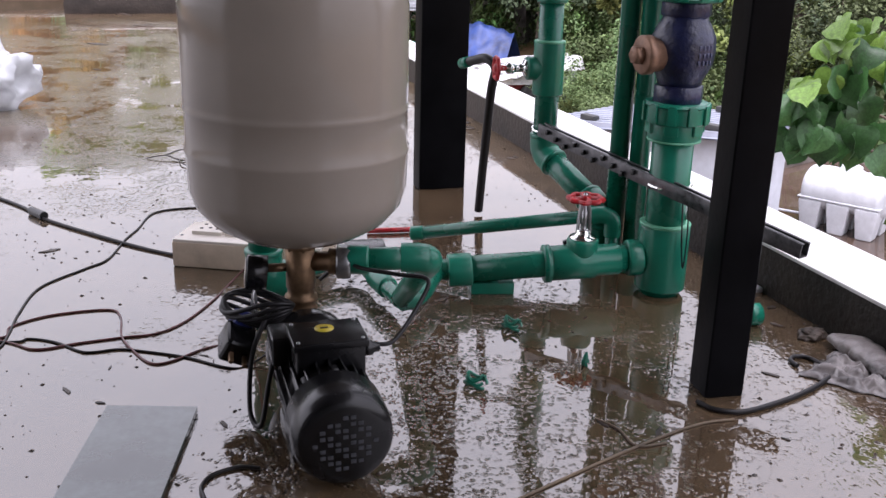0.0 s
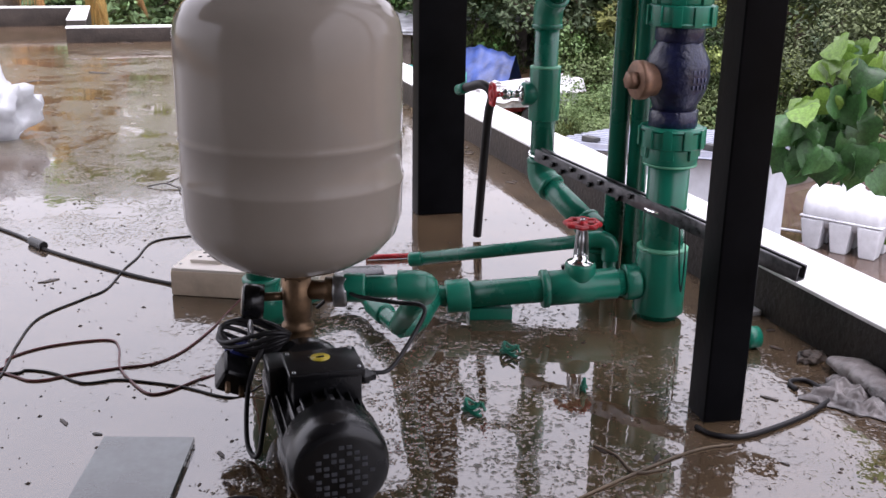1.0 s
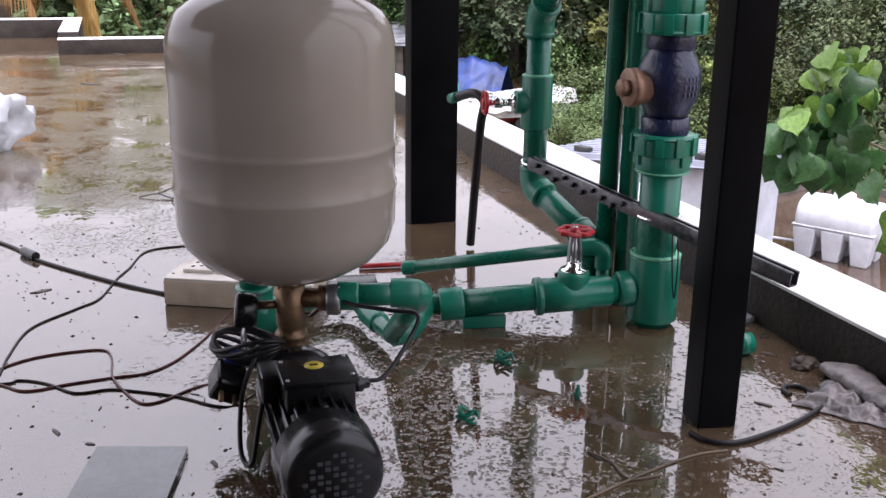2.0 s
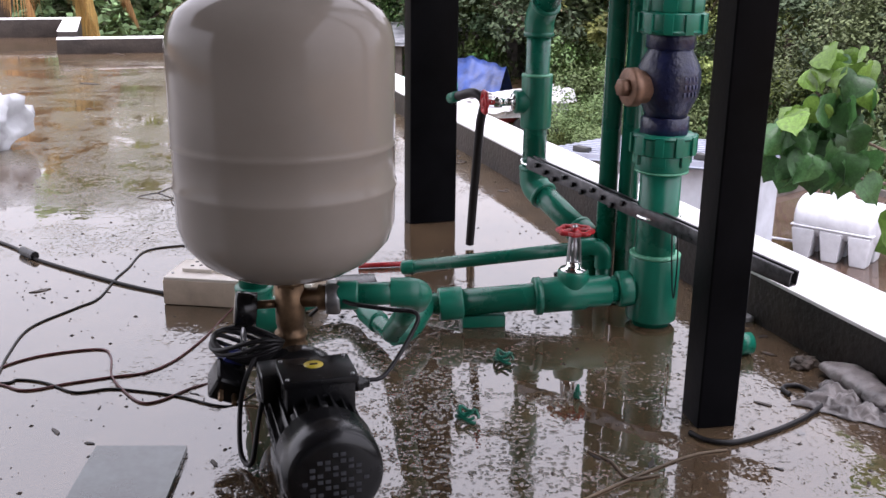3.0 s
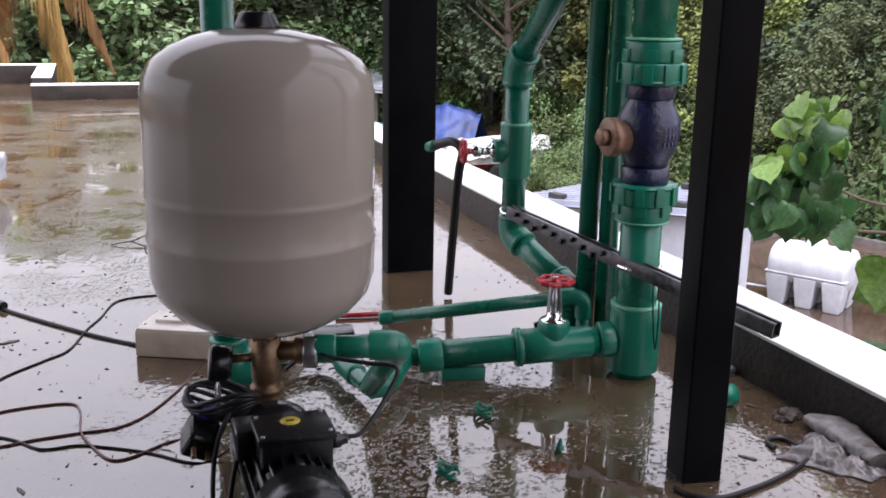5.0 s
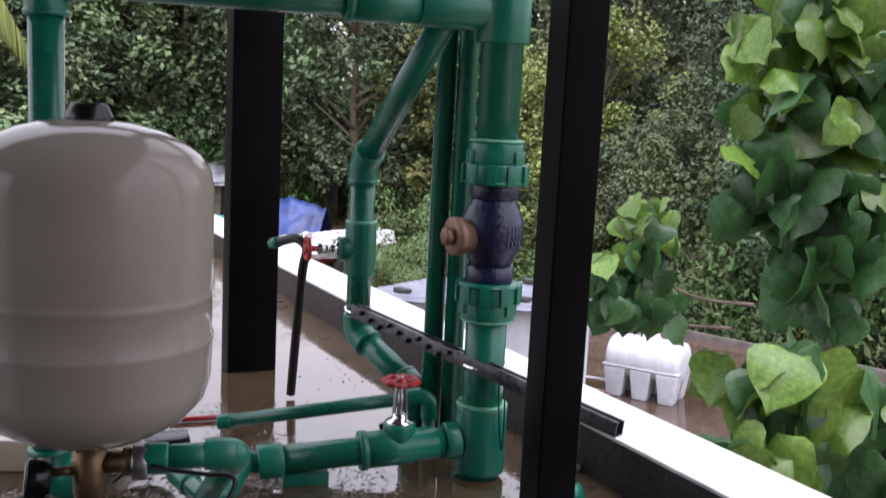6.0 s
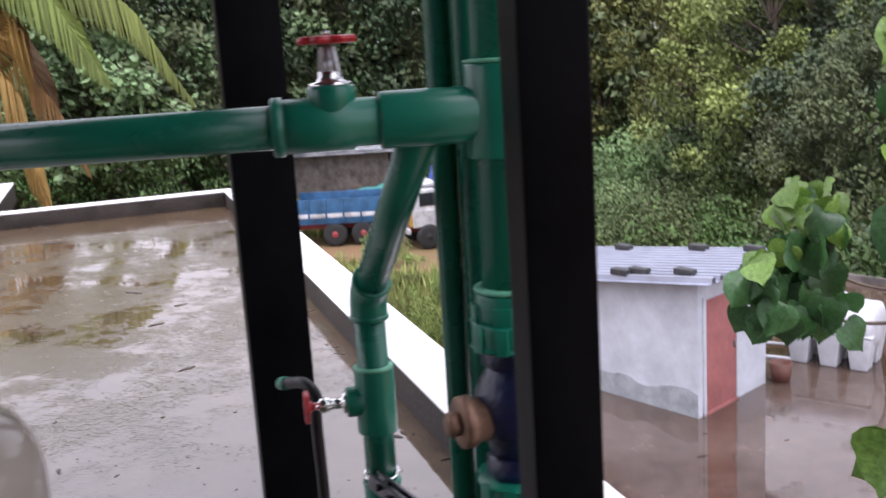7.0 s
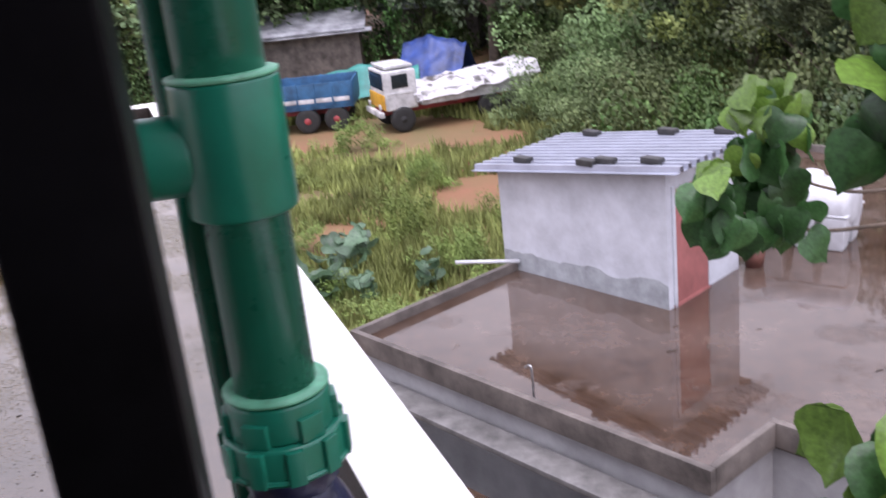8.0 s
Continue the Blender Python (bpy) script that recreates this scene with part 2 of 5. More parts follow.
# terrace axes: s runs along the parapet, v across it
TURN = 27.5
D = V3(-math.sin(radians(TURN)), math.cos(radians(TURN)), 0)
N = V3(math.cos(radians(TURN)), math.sin(radians(TURN)), 0)


def sv(s, v, z=0.0):
    return D * s + N * v + V3(0, 0, z)


def sv_rect(s0, s1, v0, v1):
    return [tuple(sv(s, v)[:2]) for s, v in ((s0, v0), (s0, v1), (s1, v1), (s1, v0))]


def in_sv(s, v, z=0.0):
    return Matrix.Translation(sv(s, v, z)) @ pose(0, 0, 0, 0, 0, TURN)


GROUND = -6.2
V_IN, V_OUT, S_FAR, TOP = 2.397, 2.585, 8.9, 0.12

# ---------------------------------------------------------------- terrace
bm = prism(sv_rect(-5, S_FAR, -9, V_IN), -0.15, 0.0)
floor = part("floor", bm, M_FLOOR)
tagged(floor, "rain-wet brown and grey concrete roof terrace floor", "floor", kind="structure")
bm = prism(sv_rect(S_FAR, 10.6, -9, 0.6), -0.15, 0.0)
tagged(part("floor_far", bm, M_FLOOR), "rain-wet concrete floor of the terrace bay", "floor", kind="structure")


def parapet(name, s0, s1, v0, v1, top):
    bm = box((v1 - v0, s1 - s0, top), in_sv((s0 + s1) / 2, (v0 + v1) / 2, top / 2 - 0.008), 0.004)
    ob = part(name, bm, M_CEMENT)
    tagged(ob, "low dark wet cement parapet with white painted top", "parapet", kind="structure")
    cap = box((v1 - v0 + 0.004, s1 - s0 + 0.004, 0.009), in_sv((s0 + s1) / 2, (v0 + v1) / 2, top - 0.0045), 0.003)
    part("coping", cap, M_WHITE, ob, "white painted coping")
    return ob


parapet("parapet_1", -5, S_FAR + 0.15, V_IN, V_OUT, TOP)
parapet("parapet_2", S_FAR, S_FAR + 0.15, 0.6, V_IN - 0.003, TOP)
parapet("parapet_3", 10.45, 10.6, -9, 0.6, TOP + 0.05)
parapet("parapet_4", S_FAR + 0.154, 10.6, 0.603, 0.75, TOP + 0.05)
bm = prism(sv_rect(-5, S_FAR + 0.14, -9, V_OUT - 0.02), GROUND - 0.5, -0.155)
tagged(part("wall_house", bm, M_GREYWALL), "plain grey rendered house wall below the terrace", "wall", kind="structure")


def steel_post(x, y, w, d, turn, label, lean=0.0):
    bm = box((w, d, 2.7), pose(x, y, 0) @ pose(0, 0, 0, 0, lean, 0) @ pose(0, 0, 1.348, 0, 0, turn), 0.006, seg=3)
    ob = tagged(part("steel_post", bm, M_POST), label, "post", "posts of the pump shelter")
    return ob


steel_post(0.878, 2.672, 0.075, 0.073, 20, "black painted square steel post near the parapet", 0.0)
steel_post(0.120, 3.955, 0.15, 0.075, 26.5, "wide black painted steel post on the wet floor")

# unseen shelter roof over the posts, and added walls behind that darken the tank
bm = box((4.75, 6.6, 0.05), in_sv(0.75, 0.0, 2.62), 0.01)
tagged(part("ceiling", bm, M_TINROOF), "unseen dark sheet roof of the pump shelter on the posts", "roof", kind="structure")
# out of view, added to cut the sky light on the tank front
bm = box((4.84, 0.2, 3.2), in_sv(-2.5, -0.02, 1.6), 0.01)
tagged(part("wall_shade_back", bm, M_GREYWALL), "unseen plain rendered wall added to shade the tank", "wall", kind="structure")

# also added out of view, against sky reflections on the tank's left
bm = box((0.2, 3.9, 3.2), in_sv(-0.44, -2.3, 1.6), 0.01)
tagged(part("wall_shade_side", bm, M_GREYWALL), "unseen plain rendered side wall added to shade the tank", "wall", kind="structure")

# ---------------------------------------------------------------- pipework
MX, MY = 0.787, 3.167
pipes = thing("pipe_manifold", "green plastic water pipework with valves on wet floor", "pipework")
E = V3(math.cos(radians(12)), math.sin(radians(12)), 0)  # the way of the pump outlet
EU = V3(math.cos(radians(16)), math.sin(radians(16)), 0)  # the way of the upper cross pipe


def M(z):
    return V3(MX, MY, z)


part("riser_pipe", tube(M(0.0), M(0.455), 0.046, 28), M_GREEN, pipes)
part("riser_pipe", tube(M(0.668), M(2.6), 0.046, 28), M_GREEN, pipes)
part("lower_tee", socket(M(0.012), M(0.165), 0.058, 28), M_GREEN2, pipes)
part("weld_bead", lathe([(0.163, 0.047), (0.165, 0.058), (0.170, 0.0585), (0.172, 0.047)], axis_matrix(M(0), (0, 0, 1))), M_WELD, pipes, "pale green weld bead")


def union(z0, z1, flip):
    """A threaded union: smooth sleeve, lugged collar and lugged nut."""
    nut0, nut1 = (z1 - 0.046, z1) if not flip else (z0, z0 + 0.046)
    sl0, sl1 = (z0, nut0) if not flip else (nut1, z1)
    sleeve = part("union_sleeve", socket(M(sl0), M(sl1), 0.060, 28), M_GREEN2, pipes)
    part("union_nut", socket(M(nut0), M(nut1), 0.069, 28), M_GREEN2, sleeve)
    lip = nut1 - 0.010 if not flip else nut0 + 0.002
    part("nut_rim", socket(M(lip), M(lip + 0.008), 0.073, 28), M_GREEN2, sleeve)
    for k in range(10):
        a = 36 * k + 8
        part("nut_lug", box((0.009, 0.020, nut1 - nut0 - 0.004), pose(MX, MY, (nut0 + nut1) / 2) @ pose(0, 0, 0, 0, 0, a) @ pose(0.070, 0, 0), 0.002), M_GREEN2, sleeve)
    for k in range(6):
        a = 60 * k + 20
        part("sleeve_lug", box((0.010, 0.030, (sl1 - sl0) * 0.62), pose(MX, MY, (sl0 + sl1) / 2 + (0.008 if not flip else -0.008)) @ pose(0, 0, 0, 0, 0, a) @ pose(0.060, 0, 0), 0.002), M_GREEN2, sleeve)


union(0.365, 0.449, False)
union(0.664, 0.755, True)
cv = part("check_valve", lathe([(0.482, 0.046), (0.500, 0.050), (0.515, 0.058), (0.532, 0.066), (0.56, 0.0705), (0.59, 0.068), (0.612, 0.058), (0.626, 0.050), (0.640, 0.046)], axis_matrix(M(0), (0, 0, 1)), 32), M_NAVY, pipes, "navy painted cast iron check valve")
for z0, z1 in ((0.444, 0.486), (0.632, 0.674)):
    part("hexagon_end", lathe([(z0, 0.050), (z0 + 0.003, 0.055), (z1 - 0.003, 0.055), (z1, 0.050)], axis_matrix(M(0), (0, 0, 1)) @ pose(0, 0, 0, 0, 0, 12), 8), M_NAVY, cv)
W = V3(-0.86, -0.5, 0).normalized()
c0 = M(0.552) + W * 0.05
plug = lathe([(0, 0.036), (0.03, 0.036), (0.032, 0.042), (0.05, 0.042), (0.053, 0.038), (0.053, 0.0)], axis_matrix(c0, W), 26)
pl = part("valve_plug", plug, M_BRONZE, cv, "bronze screw plug with square head")
part("plug_head", lathe([(0.05, 0.020), (0.070, 0.020), (0.073, 0.017)], axis_matrix(c0, W), 6), M_BRONZE, cv)
for k in range(3):
    for j in range(4):
        a = radians(-62 + j * 9)
        r = 0.0705 - abs(k - 1) * 0.0012
        part("cast_mark", box((0.003, 0.005, 0.010), pose(MX, MY, 0.572 - k * 0.016) @ pose(0, 0, 0, 0, 0, math.degrees(a)) @ pose(r, 0, 0), 0.001), M_CAST, cv)

for z, r in ((1.107, 0.058), (0.757, 0.060), (0.362, 0.060)):
    part("weld_bead", lathe([(z - 0.002, 0.047), (z, r), (z + 0.004, r + 0.0005), (z + 0.006, 0.047)], axis_matrix(M(0), (0, 0, 1))), M_WELD, pipes)
# upper tee on the riser and the cross pipe to the far riser
UZ = 1.031
part("upper_tee", socket(M(0.965), M(1.107), 0.058, 28), M_GREEN2, pipes)
u = lambda k, z=UZ: M(z) - EU * k
part("cross_tee", socket(u(0.04), u(0.188), 0.043), M_GREEN2, pipes)
LX = 0.912
part("cross_pipe", tube(u(0.15), u(LX - 0.05), 0.033), M_GREEN, pipes)


def gate_valve(c, along, wz=0.122, name="gate_valve"):
    """Valve body on a pipe, with bonnet, stem and a spoked red wheel standing up."""
    along = Vector(along).normalized()
    bm = lathe([(-0.088, 0.033), (-0.086, 0.036), (-0.032, 0.036), (-0.028, 0.0405), (0.070, 0.0405), (0.072, 0.038), (0.074, 0.044), (0.088, 0.044), (0.090, 0.041)], axis_matrix(c, along), 26)
    body = part(name, bm, M_GREEN2, pipes)
    part("bonnet", lathe([(0.0, 0.036), (0.052, 0.036), (0.056, 0.034)], axis_matrix(c, (0, 0, 1)), 26), M_GREEN2, body)
    part("gland", lathe([(0.055, 0.031), (0.060, 0.031), (0.063, 0.020), (0.070, 0.016), (0.076, 0.016), (0.078, 0.009)], axis_matrix(c, (0, 0, 1)), 20), M_CHROME, body, "chromed valve gland")
    part("stem", lathe([(0.07, 0.0075), (wz - 0.03, 0.0075), (wz - 0.028, 0.0055), (wz + 0.013, 0.0055), (wz + 0.013, 0.0)], axis_matrix(c, (0, 0, 1)), 12), M_STEEL, body)
    for sx in (-1, 1):
        part("yoke", sweep(spline([c + V3(sx * 0.014, 0, 0.068), c + V3(sx * 0.011, 0, wz - 0.032), c + V3(sx * 0.008, 0, wz - 0.010)], 4), 0.0042, 7), M_STEEL, body)
    bm = sweep([c + V3(math.cos(a) * (0.036 + 0.0032 * math.cos(8 * a)), math.sin(a) * (0.036 + 0.0032 * math.cos(8 * a)), wz) for a in np.linspace(0, 2 * math.pi, 49)], 0.0062, 8)
    for k in range(4):
        a = 2 * math.pi * k / 4 + 0.4
        sweep([c + V3(0, 0, wz + 0.003), c + V3(0.036 * math.cos(a), 0.036 * math.sin(a), wz)], 0.0048, 6, bm)
    lathe([(wz - 0.006, 0.012), (wz + 0.007, 0.012)], axis_matrix(c, (0, 0, 1)), 14, bm)
    part("handwheel", bm, M_RED, body, "red enamelled handwheel")
    part("wheel_nut", lathe([(wz + 0.007, 0.006), (wz + 0.013, 0.006)], axis_matrix(c, (0, 0, 1)), 6), M_CHROME, body)
    return body


gate_valve(u(0.256), -EU)


def elbow(p, a, b, r, reach, name="elbow"):
    """A bend at p between the ways a and b."""
    a, b = Vector(a).normalized(), Vector(b).normalized()
    pts = [p + a * reach]
    for k in range(9):
        t = k / 8
        pts.append(p + a * (reach * 0.62) * (1 - t) ** 2 + b * (reach * 0.62) * t ** 2)
    pts.append(p + b * reach)
    bm = sweep(pts, r, 22)
    socket(p + a * (reach - 0.006), p + a * (reach + 0.006), r + 0.002, bm=bm)
    socket(p + b * (reach - 0.006), p + b * (reach + 0.006), r + 0.002, bm=bm)
    return part(name, bm, M_GREEN2, pipes)


UL = u(LX)
elbow(UL, EU, (0, 0, -1), 0.040, 0.065)
part("drop_pipe", tube((UL.x, UL.y, 0.05), (UL.x, UL.y, UZ - 0.05), 0.033), M_GREEN, pipes)
elbow(V3(UL.x, UL.y, 0.045), (0, 0, 1), (0.9, 0.3, 0), 0.041, 0.065)
JOINT = V3(0.235, 2.86, 0.045)
FP = V3(0.085, 3.075, 0.045)
part("floor_pipe", sweep(spline([V3(UL.x + 0.04, UL.y + 0.01, 0.045), FP + V3(-0.06, -0.02, 0), FP, FP.lerp(JOINT, 0.4), JOINT], 8), 0.0195, 18), M_GREEN, pipes)
part("floor_socket", socket(FP.lerp(JOINT, 0.42), FP.lerp(JOINT, 0.72), 0.0245), M_GREEN2, pipes)

# low pipe from the riser to the pump
LOWL = V3(0.315, 3.04, 0.055)
LOWR = M(0.088)
low = (LOWL - LOWR).normalized()
part("low_pipe", tube(LOWR, LOWL, 0.031), M_GREEN, pipes)
part("tee_branch", socket(LOWR + low * 0.05, LOWR + low * 0.085, 0.042), M_GREEN2, pipes)
gate_valve(LOWR + low * 0.19, low, 0.150)
part("low_socket", socket(LOWL - low * 0.045, LOWL + low * 0.01, 0.038), M_GREEN2, pipes)
part("low_link", sweep(spline([LOWL, LOWL + low * 0.04, JOINT + V3(0.03, 0.04, 0.0), JOINT], 6), 0.025, 20), M_GREEN, pipes)
part("pipe_rest", box((0.10, 0.07, 0.028), pose(0.40, 3.085, 0.014, 0, 0, 15), 0.003), M_GREEN2, pipes, "short green plastic offcut under the pipe")

# bypass behind, leaning in to the two tees
BX, BY = 0.480, 3.466
bt, bb = V3(BX, BY, 0.676), V3(BX, BY, 0.245)
upper_end, lower_end = u(0.12), V3(0.632, 3.315, 0.150)
part("bypass_pipe", tube(bb, bt, 0.0305), M_GREEN, pipes)
part("bypass_upper", tube(bt, upper_end, 0.0305), M_GREEN, pipes)
part("bypass_lower", tube(bb, lower_end, 0.0305), M_GREEN, pipes)
for c, far, z in ((bt, upper_end, -1), (bb, lower_end, 1)):
    way = (far - c).normalized()
    elbow(c, (0, 0, z), way, 0.0365, 0.045, "bypass_bend")
elbow(lower_end, bb - lower_end, (0, 0, -1), 0.0355, 0.04, "bypass_bend")
part("bypass_leg", tube(lower_end, (lower_end.x, lower_end.y, 0), 0.0305), M_GREEN, pipes)
part("tap_tee", socket((BX, BY, 0.396), (BX, BY, 0.530), 0.039), M_GREEN2, pipes)
part("weld_bead", lathe([(0.525, 0.032), (0.527, 0.0395), (0.532, 0.0395), (0.534, 0.032)], axis_matrix((BX, BY, 0), (0, 0, 1))), M_WELD, pipes)
TW = V3(-0.94, -0.34, 0).normalized()
tp = V3(BX, BY, 0.463)
part("tap_branch", socket(tp + TW * 0.02, tp + TW * 0.058, 0.03), M_GREEN2, pipes)
tap = part("hose_tap", lathe([(0.055, 0.021), (0.064, 0.021), (0.066, 0.011), (0.09, 0.011), (0.092, 0.015), (0.108, 0.015), (0.112, 0.008), (0.128, 0.008)], axis_matrix(tp, TW), 16), M_CHROME, pipes, "chromed hose tap with red wheel")
wc = tp + TW * 0.135
bm = bmesh.new()
sd, up = TW.cross(V3(0, 0, 1)), V3(0, 0, 1)
sweep([wc + 0.026 * (1 + 0.08 * math.cos(6 * a)) * (math.cos(a) * sd + math.sin(a) * up) for a in np.linspace(0, 2 * math.pi, 37)], 0.0055, 8, bm)
for k in range(3):
    a = 2 * math.pi * k / 3
    sweep([wc, wc + 0.026 * (math.cos(a) * sd + math.sin(a) * up)], 0.005, 6, bm)
lathe([(-0.01, 0.011), (0.006, 0.011)], axis_matrix(wc, TW), 12, bm)
part("handwheel", bm, M_RED, tap, "red tap wheel")
hose = part("hose", sweep(spline([V3(0.287, 3.683, 0.01), V3(0.302, 3.64, 0.18), V3(0.325, 3.56, 0.38), V3(0.338, 3.53, 0.445), V3(0.31, 3.545, 0.468), V3(0.27, 3.585, 0.455), V3(0.246, 3.61, 0.446)], 8), 0.0125, 12), M_RUBBER)
tagged(hose, "black rubber hose hanging over the tap to the floor", "hose")
part("hose_end", tube((0.258, 3.597, 0.450), (0.234, 3.626, 0.440), 0.0145, 14), M_GREEN2, hose, "green hose end sleeve")

# twin supply pipes and their feet
for x, y in ((0.672, 3.310), (0.720, 3.292)):
    tp2 = tagged(part("supply_pipe", tube((x, y, 0), (x, y, 2.6), 0.0235), M_GREEN), "slim upright green plastic supply pipe", "pipe", "upright supply pipes")
    part("pipe_socket", socket((x, y, 0.0), (x, y, 0.06), 0.028), M_GREEN2, tp2)

# thin branch lying towards the pump
thin_pipe = thing("branch_pipe", "thin green plastic branch pipe near the floor", "pipe")
T0, T1 = V3(0.175, 3.27, 0.06), V3(0.645, 3.27, 0.145)
part("pipe", tube(T0, T1, 0.0165), M_GREEN, thin_pipe)
part("bend", sweep(spline([T1 - V3(0.03, 0, 0.005), T1, T1 + V3(0.022, 0.0, -0.012), T1 + V3(0.025, 0, -0.05)], 6), 0.021, 16), M_GREEN2, thin_pipe)
part("leg", tube(T1 + V3(0.025, 0, -0.04), (T1.x + 0.025, T1.y, 0), 0.0165), M_GREEN, thin_pipe)
part("end_piece", socket(T0 - V3(0.004, 0, 0), T0 + V3(0.03, 0, 0.005), 0.018), M_GREEN2, thin_pipe)

# strut rail tied to the pipes
RA, RB = V3(0.475, 3.42, 0.315), V3(1.042, 2.877, 0.218)
rail = thing("strut_rail", "galvanised slotted strut rail tied to the pipes", "rail")
rd = (RB - RA).normalized()
side = rd.cross(V3(0, 0, 1)).normalized()
rup = side.cross(rd)
RM = Matrix((( rd.x, side.x, rup.x, 0), (rd.y, side.y, rup.y, 0), (rd.z, side.z, rup.z, 0), (0, 0, 0, 1)))
L = (RB - RA).length
mid = Matrix.Translation((RA + RB) / 2) @ RM
part("back_web", box((L, 0.024, 0.003), mid @ pose(0, 0, -0.015), 0.001), M_DARKSTEEL, rail)
for y in (-0.0125, 0.0125):
    part("flange", box((L, 0.003, 0.030), mid @ pose(0, y, 0), 0.001), M_DARKSTEEL, rail)
    part("lip", box((L, 0.007, 0.003), mid @ pose(0, y - math.copysign(0.0035, y), 0.0145), 0.001), M_DARKSTEEL, rail)
for k in range(10):
    part("tooth", box((0.009, 0.034, 0.012), mid @ pose(-L / 2 + 0.04 + k * 0.033, 0.006, 0.006 - 0.008 * (k % 3)), 0.002), M_BLACK, rail)
for c, r in ((V3(BX, BY, 0.308), 0.033), (M(0.262), 0.049)):
    bm = sweep([c + V3(r * math.cos(a), r * math.sin(a), 0.004 * math.sin(a)) for a in np.linspace(0, 2 * math.pi, 29)], 0.0035, 6)
    part("tie_wire", bm, M_CHROME, rail, "bright tie wire round the pipe")
part("hanging_wire", sweep(spline([M(0.26) + V3(0.03, -0.045, 0), M(0.16) + V3(0.035, -0.06, 0), M(0.08) + V3(0.045, -0.055, 0), M(0.17) + V3(0.048, -0.045, 0), M(0.26) + V3(0.04, -0.04, 0)], 6), 0.0018, 6), M_RUBBER, rail, "thin dark wire")

# ---------------------------------------------------------------- pump set
AX, AY = 0.108, 2.570
tank = thing("pressure_tank", "cream enamelled steel pressure tank above the pump", "tank", at=(AX, AY, 0.262))
R = 0.193
prof = [(0.0, 0.0), (0.0, 0.03), (0.007, 0.07), (0.022, 0.115), (0.046, 0.155), (0.076, 0.181), (0.108, R - 0.002), (0.168, R), (0.174, R + 0.002), (0.180, R + 0.002), (0.186, R - 0.001), (0.245, R - 0.001), (0.249, R + 0.0015), (0.253, R - 0.001), (0.262, R),
        (0.42, R), (0.448, R - 0.006), (0.472, R - 0.021), (0.492, R - 0.048), (0.508, R - 0.085), (0.518, 0.07), (0.522, 0.035), (0.522, 0.0)]
body = part("tank_body", lathe(prof, None, 96), M_TANK, tank)
part("top_cap", lathe([(0.516, 0.040), (0.526, 0.039), (0.544, 0.030), (0.547, 0.028), (0.547, 0.022), (0.543, 0.020), (0.543, 0.0)], None, 8), M_PLASTIC, tank, "black plastic valve cap")
part("nozzle", lathe([(-0.022, 0.022), (-0.016, 0.028), (0.004, 0.028)], None, 6), M_BRASS, tank)

man = thing("brass_manifold", "aged brass five-way fitting with pressure gauge", "fitting", at=(AX, AY, 0.0))
part("column", lathe([(0.106, 0.027), (0.122, 0.027), (0.124, 0.030), (0.132, 0.030), (0.134, 0.027), (0.146, 0.027), (0.148, 0.030), (0.156, 0.030), (0.158, 0.025), (0.170, 0.025), (0.173, 0.027), (0.248, 0.027), (0.250, 0.024)], None, 24), M_BRASS, man)
part("side_outlet", lathe([(0.02, 0.018), (0.05, 0.018), (0.052, 0.024), (0.07, 0.024), (0.072, 0.020), (0.09, 0.02)], axis_matrix((0, 0, 0.222), E), 20), M_BRASS, man)
part("union_nut", lathe([(0.066, 0.030), (0.070, 0.032), (0.088, 0.032), (0.092, 0.030)], axis_matrix((0, 0, 0.222), E), 6), M_STEEL, man, "steel hexagon union nut")
part("gauge_stem", tube((-0.02, -0.004, 0.21), (-0.06, -0.02, 0.21), 0.008), M_BRASS, man)
part("gauge", lathe([(-0.020, 0.031), (0.014, 0.032), (0.018, 0.030)], axis_matrix((-0.075, -0.03, 0.205), (-0.9, -0.35, 0.1)), 24), M_PLASTIC, man, "black pressure gauge")
part("gauge_face", lathe([(0.0185, 0.026), (0.0195, 0.026)], axis_matrix((-0.075, -0.03, 0.205), (-0.9, -0.35, 0.1)), 24), M_SOCKET, man, "pale dial face")

# delivery elbow from the pump into the floor pipe
delivery = thing("delivery_pipe", "green plastic delivery pipe with bends at the pump", "pipe")
DZ = 0.226
d0 = V3(AX, AY, DZ) + E * 0.085
d1 = V3(0.338, 2.634, DZ)
part("pipe", tube(d0, d1, 0.0215), M_GREEN, delivery)
part("adaptor", socket(d0, d0 + E * 0.04, 0.027), M_GREEN2, delivery)
leg = (JOINT + V3(0, 0, 0.005) - d1).normalized()
pts = [d1 - E * 0.055, d1 - E * 0.02] + [d1 - E * 0.03 * (1 - t) ** 2 + leg * 0.03 * t ** 2 for t in (0.15, 0.3, 0.45, 0.6, 0.75, 0.9)] + [d1 + leg * 0.05]
part("bend", sweep(pts, 0.0275, 20), M_GREEN2, delivery)
part("drop_leg", tube(d1 + leg * 0.04, JOINT + V3(0, 0, 0.005), 0.0215), M_GREEN, delivery)

pump = thing("water_pump", "black cast electric water pump with finned motor", "pump", at=(0.212, 2.375, 0.0))
pump.matrix_world = pose(0.203, 2.376, 0, 0, 0, 26.5)
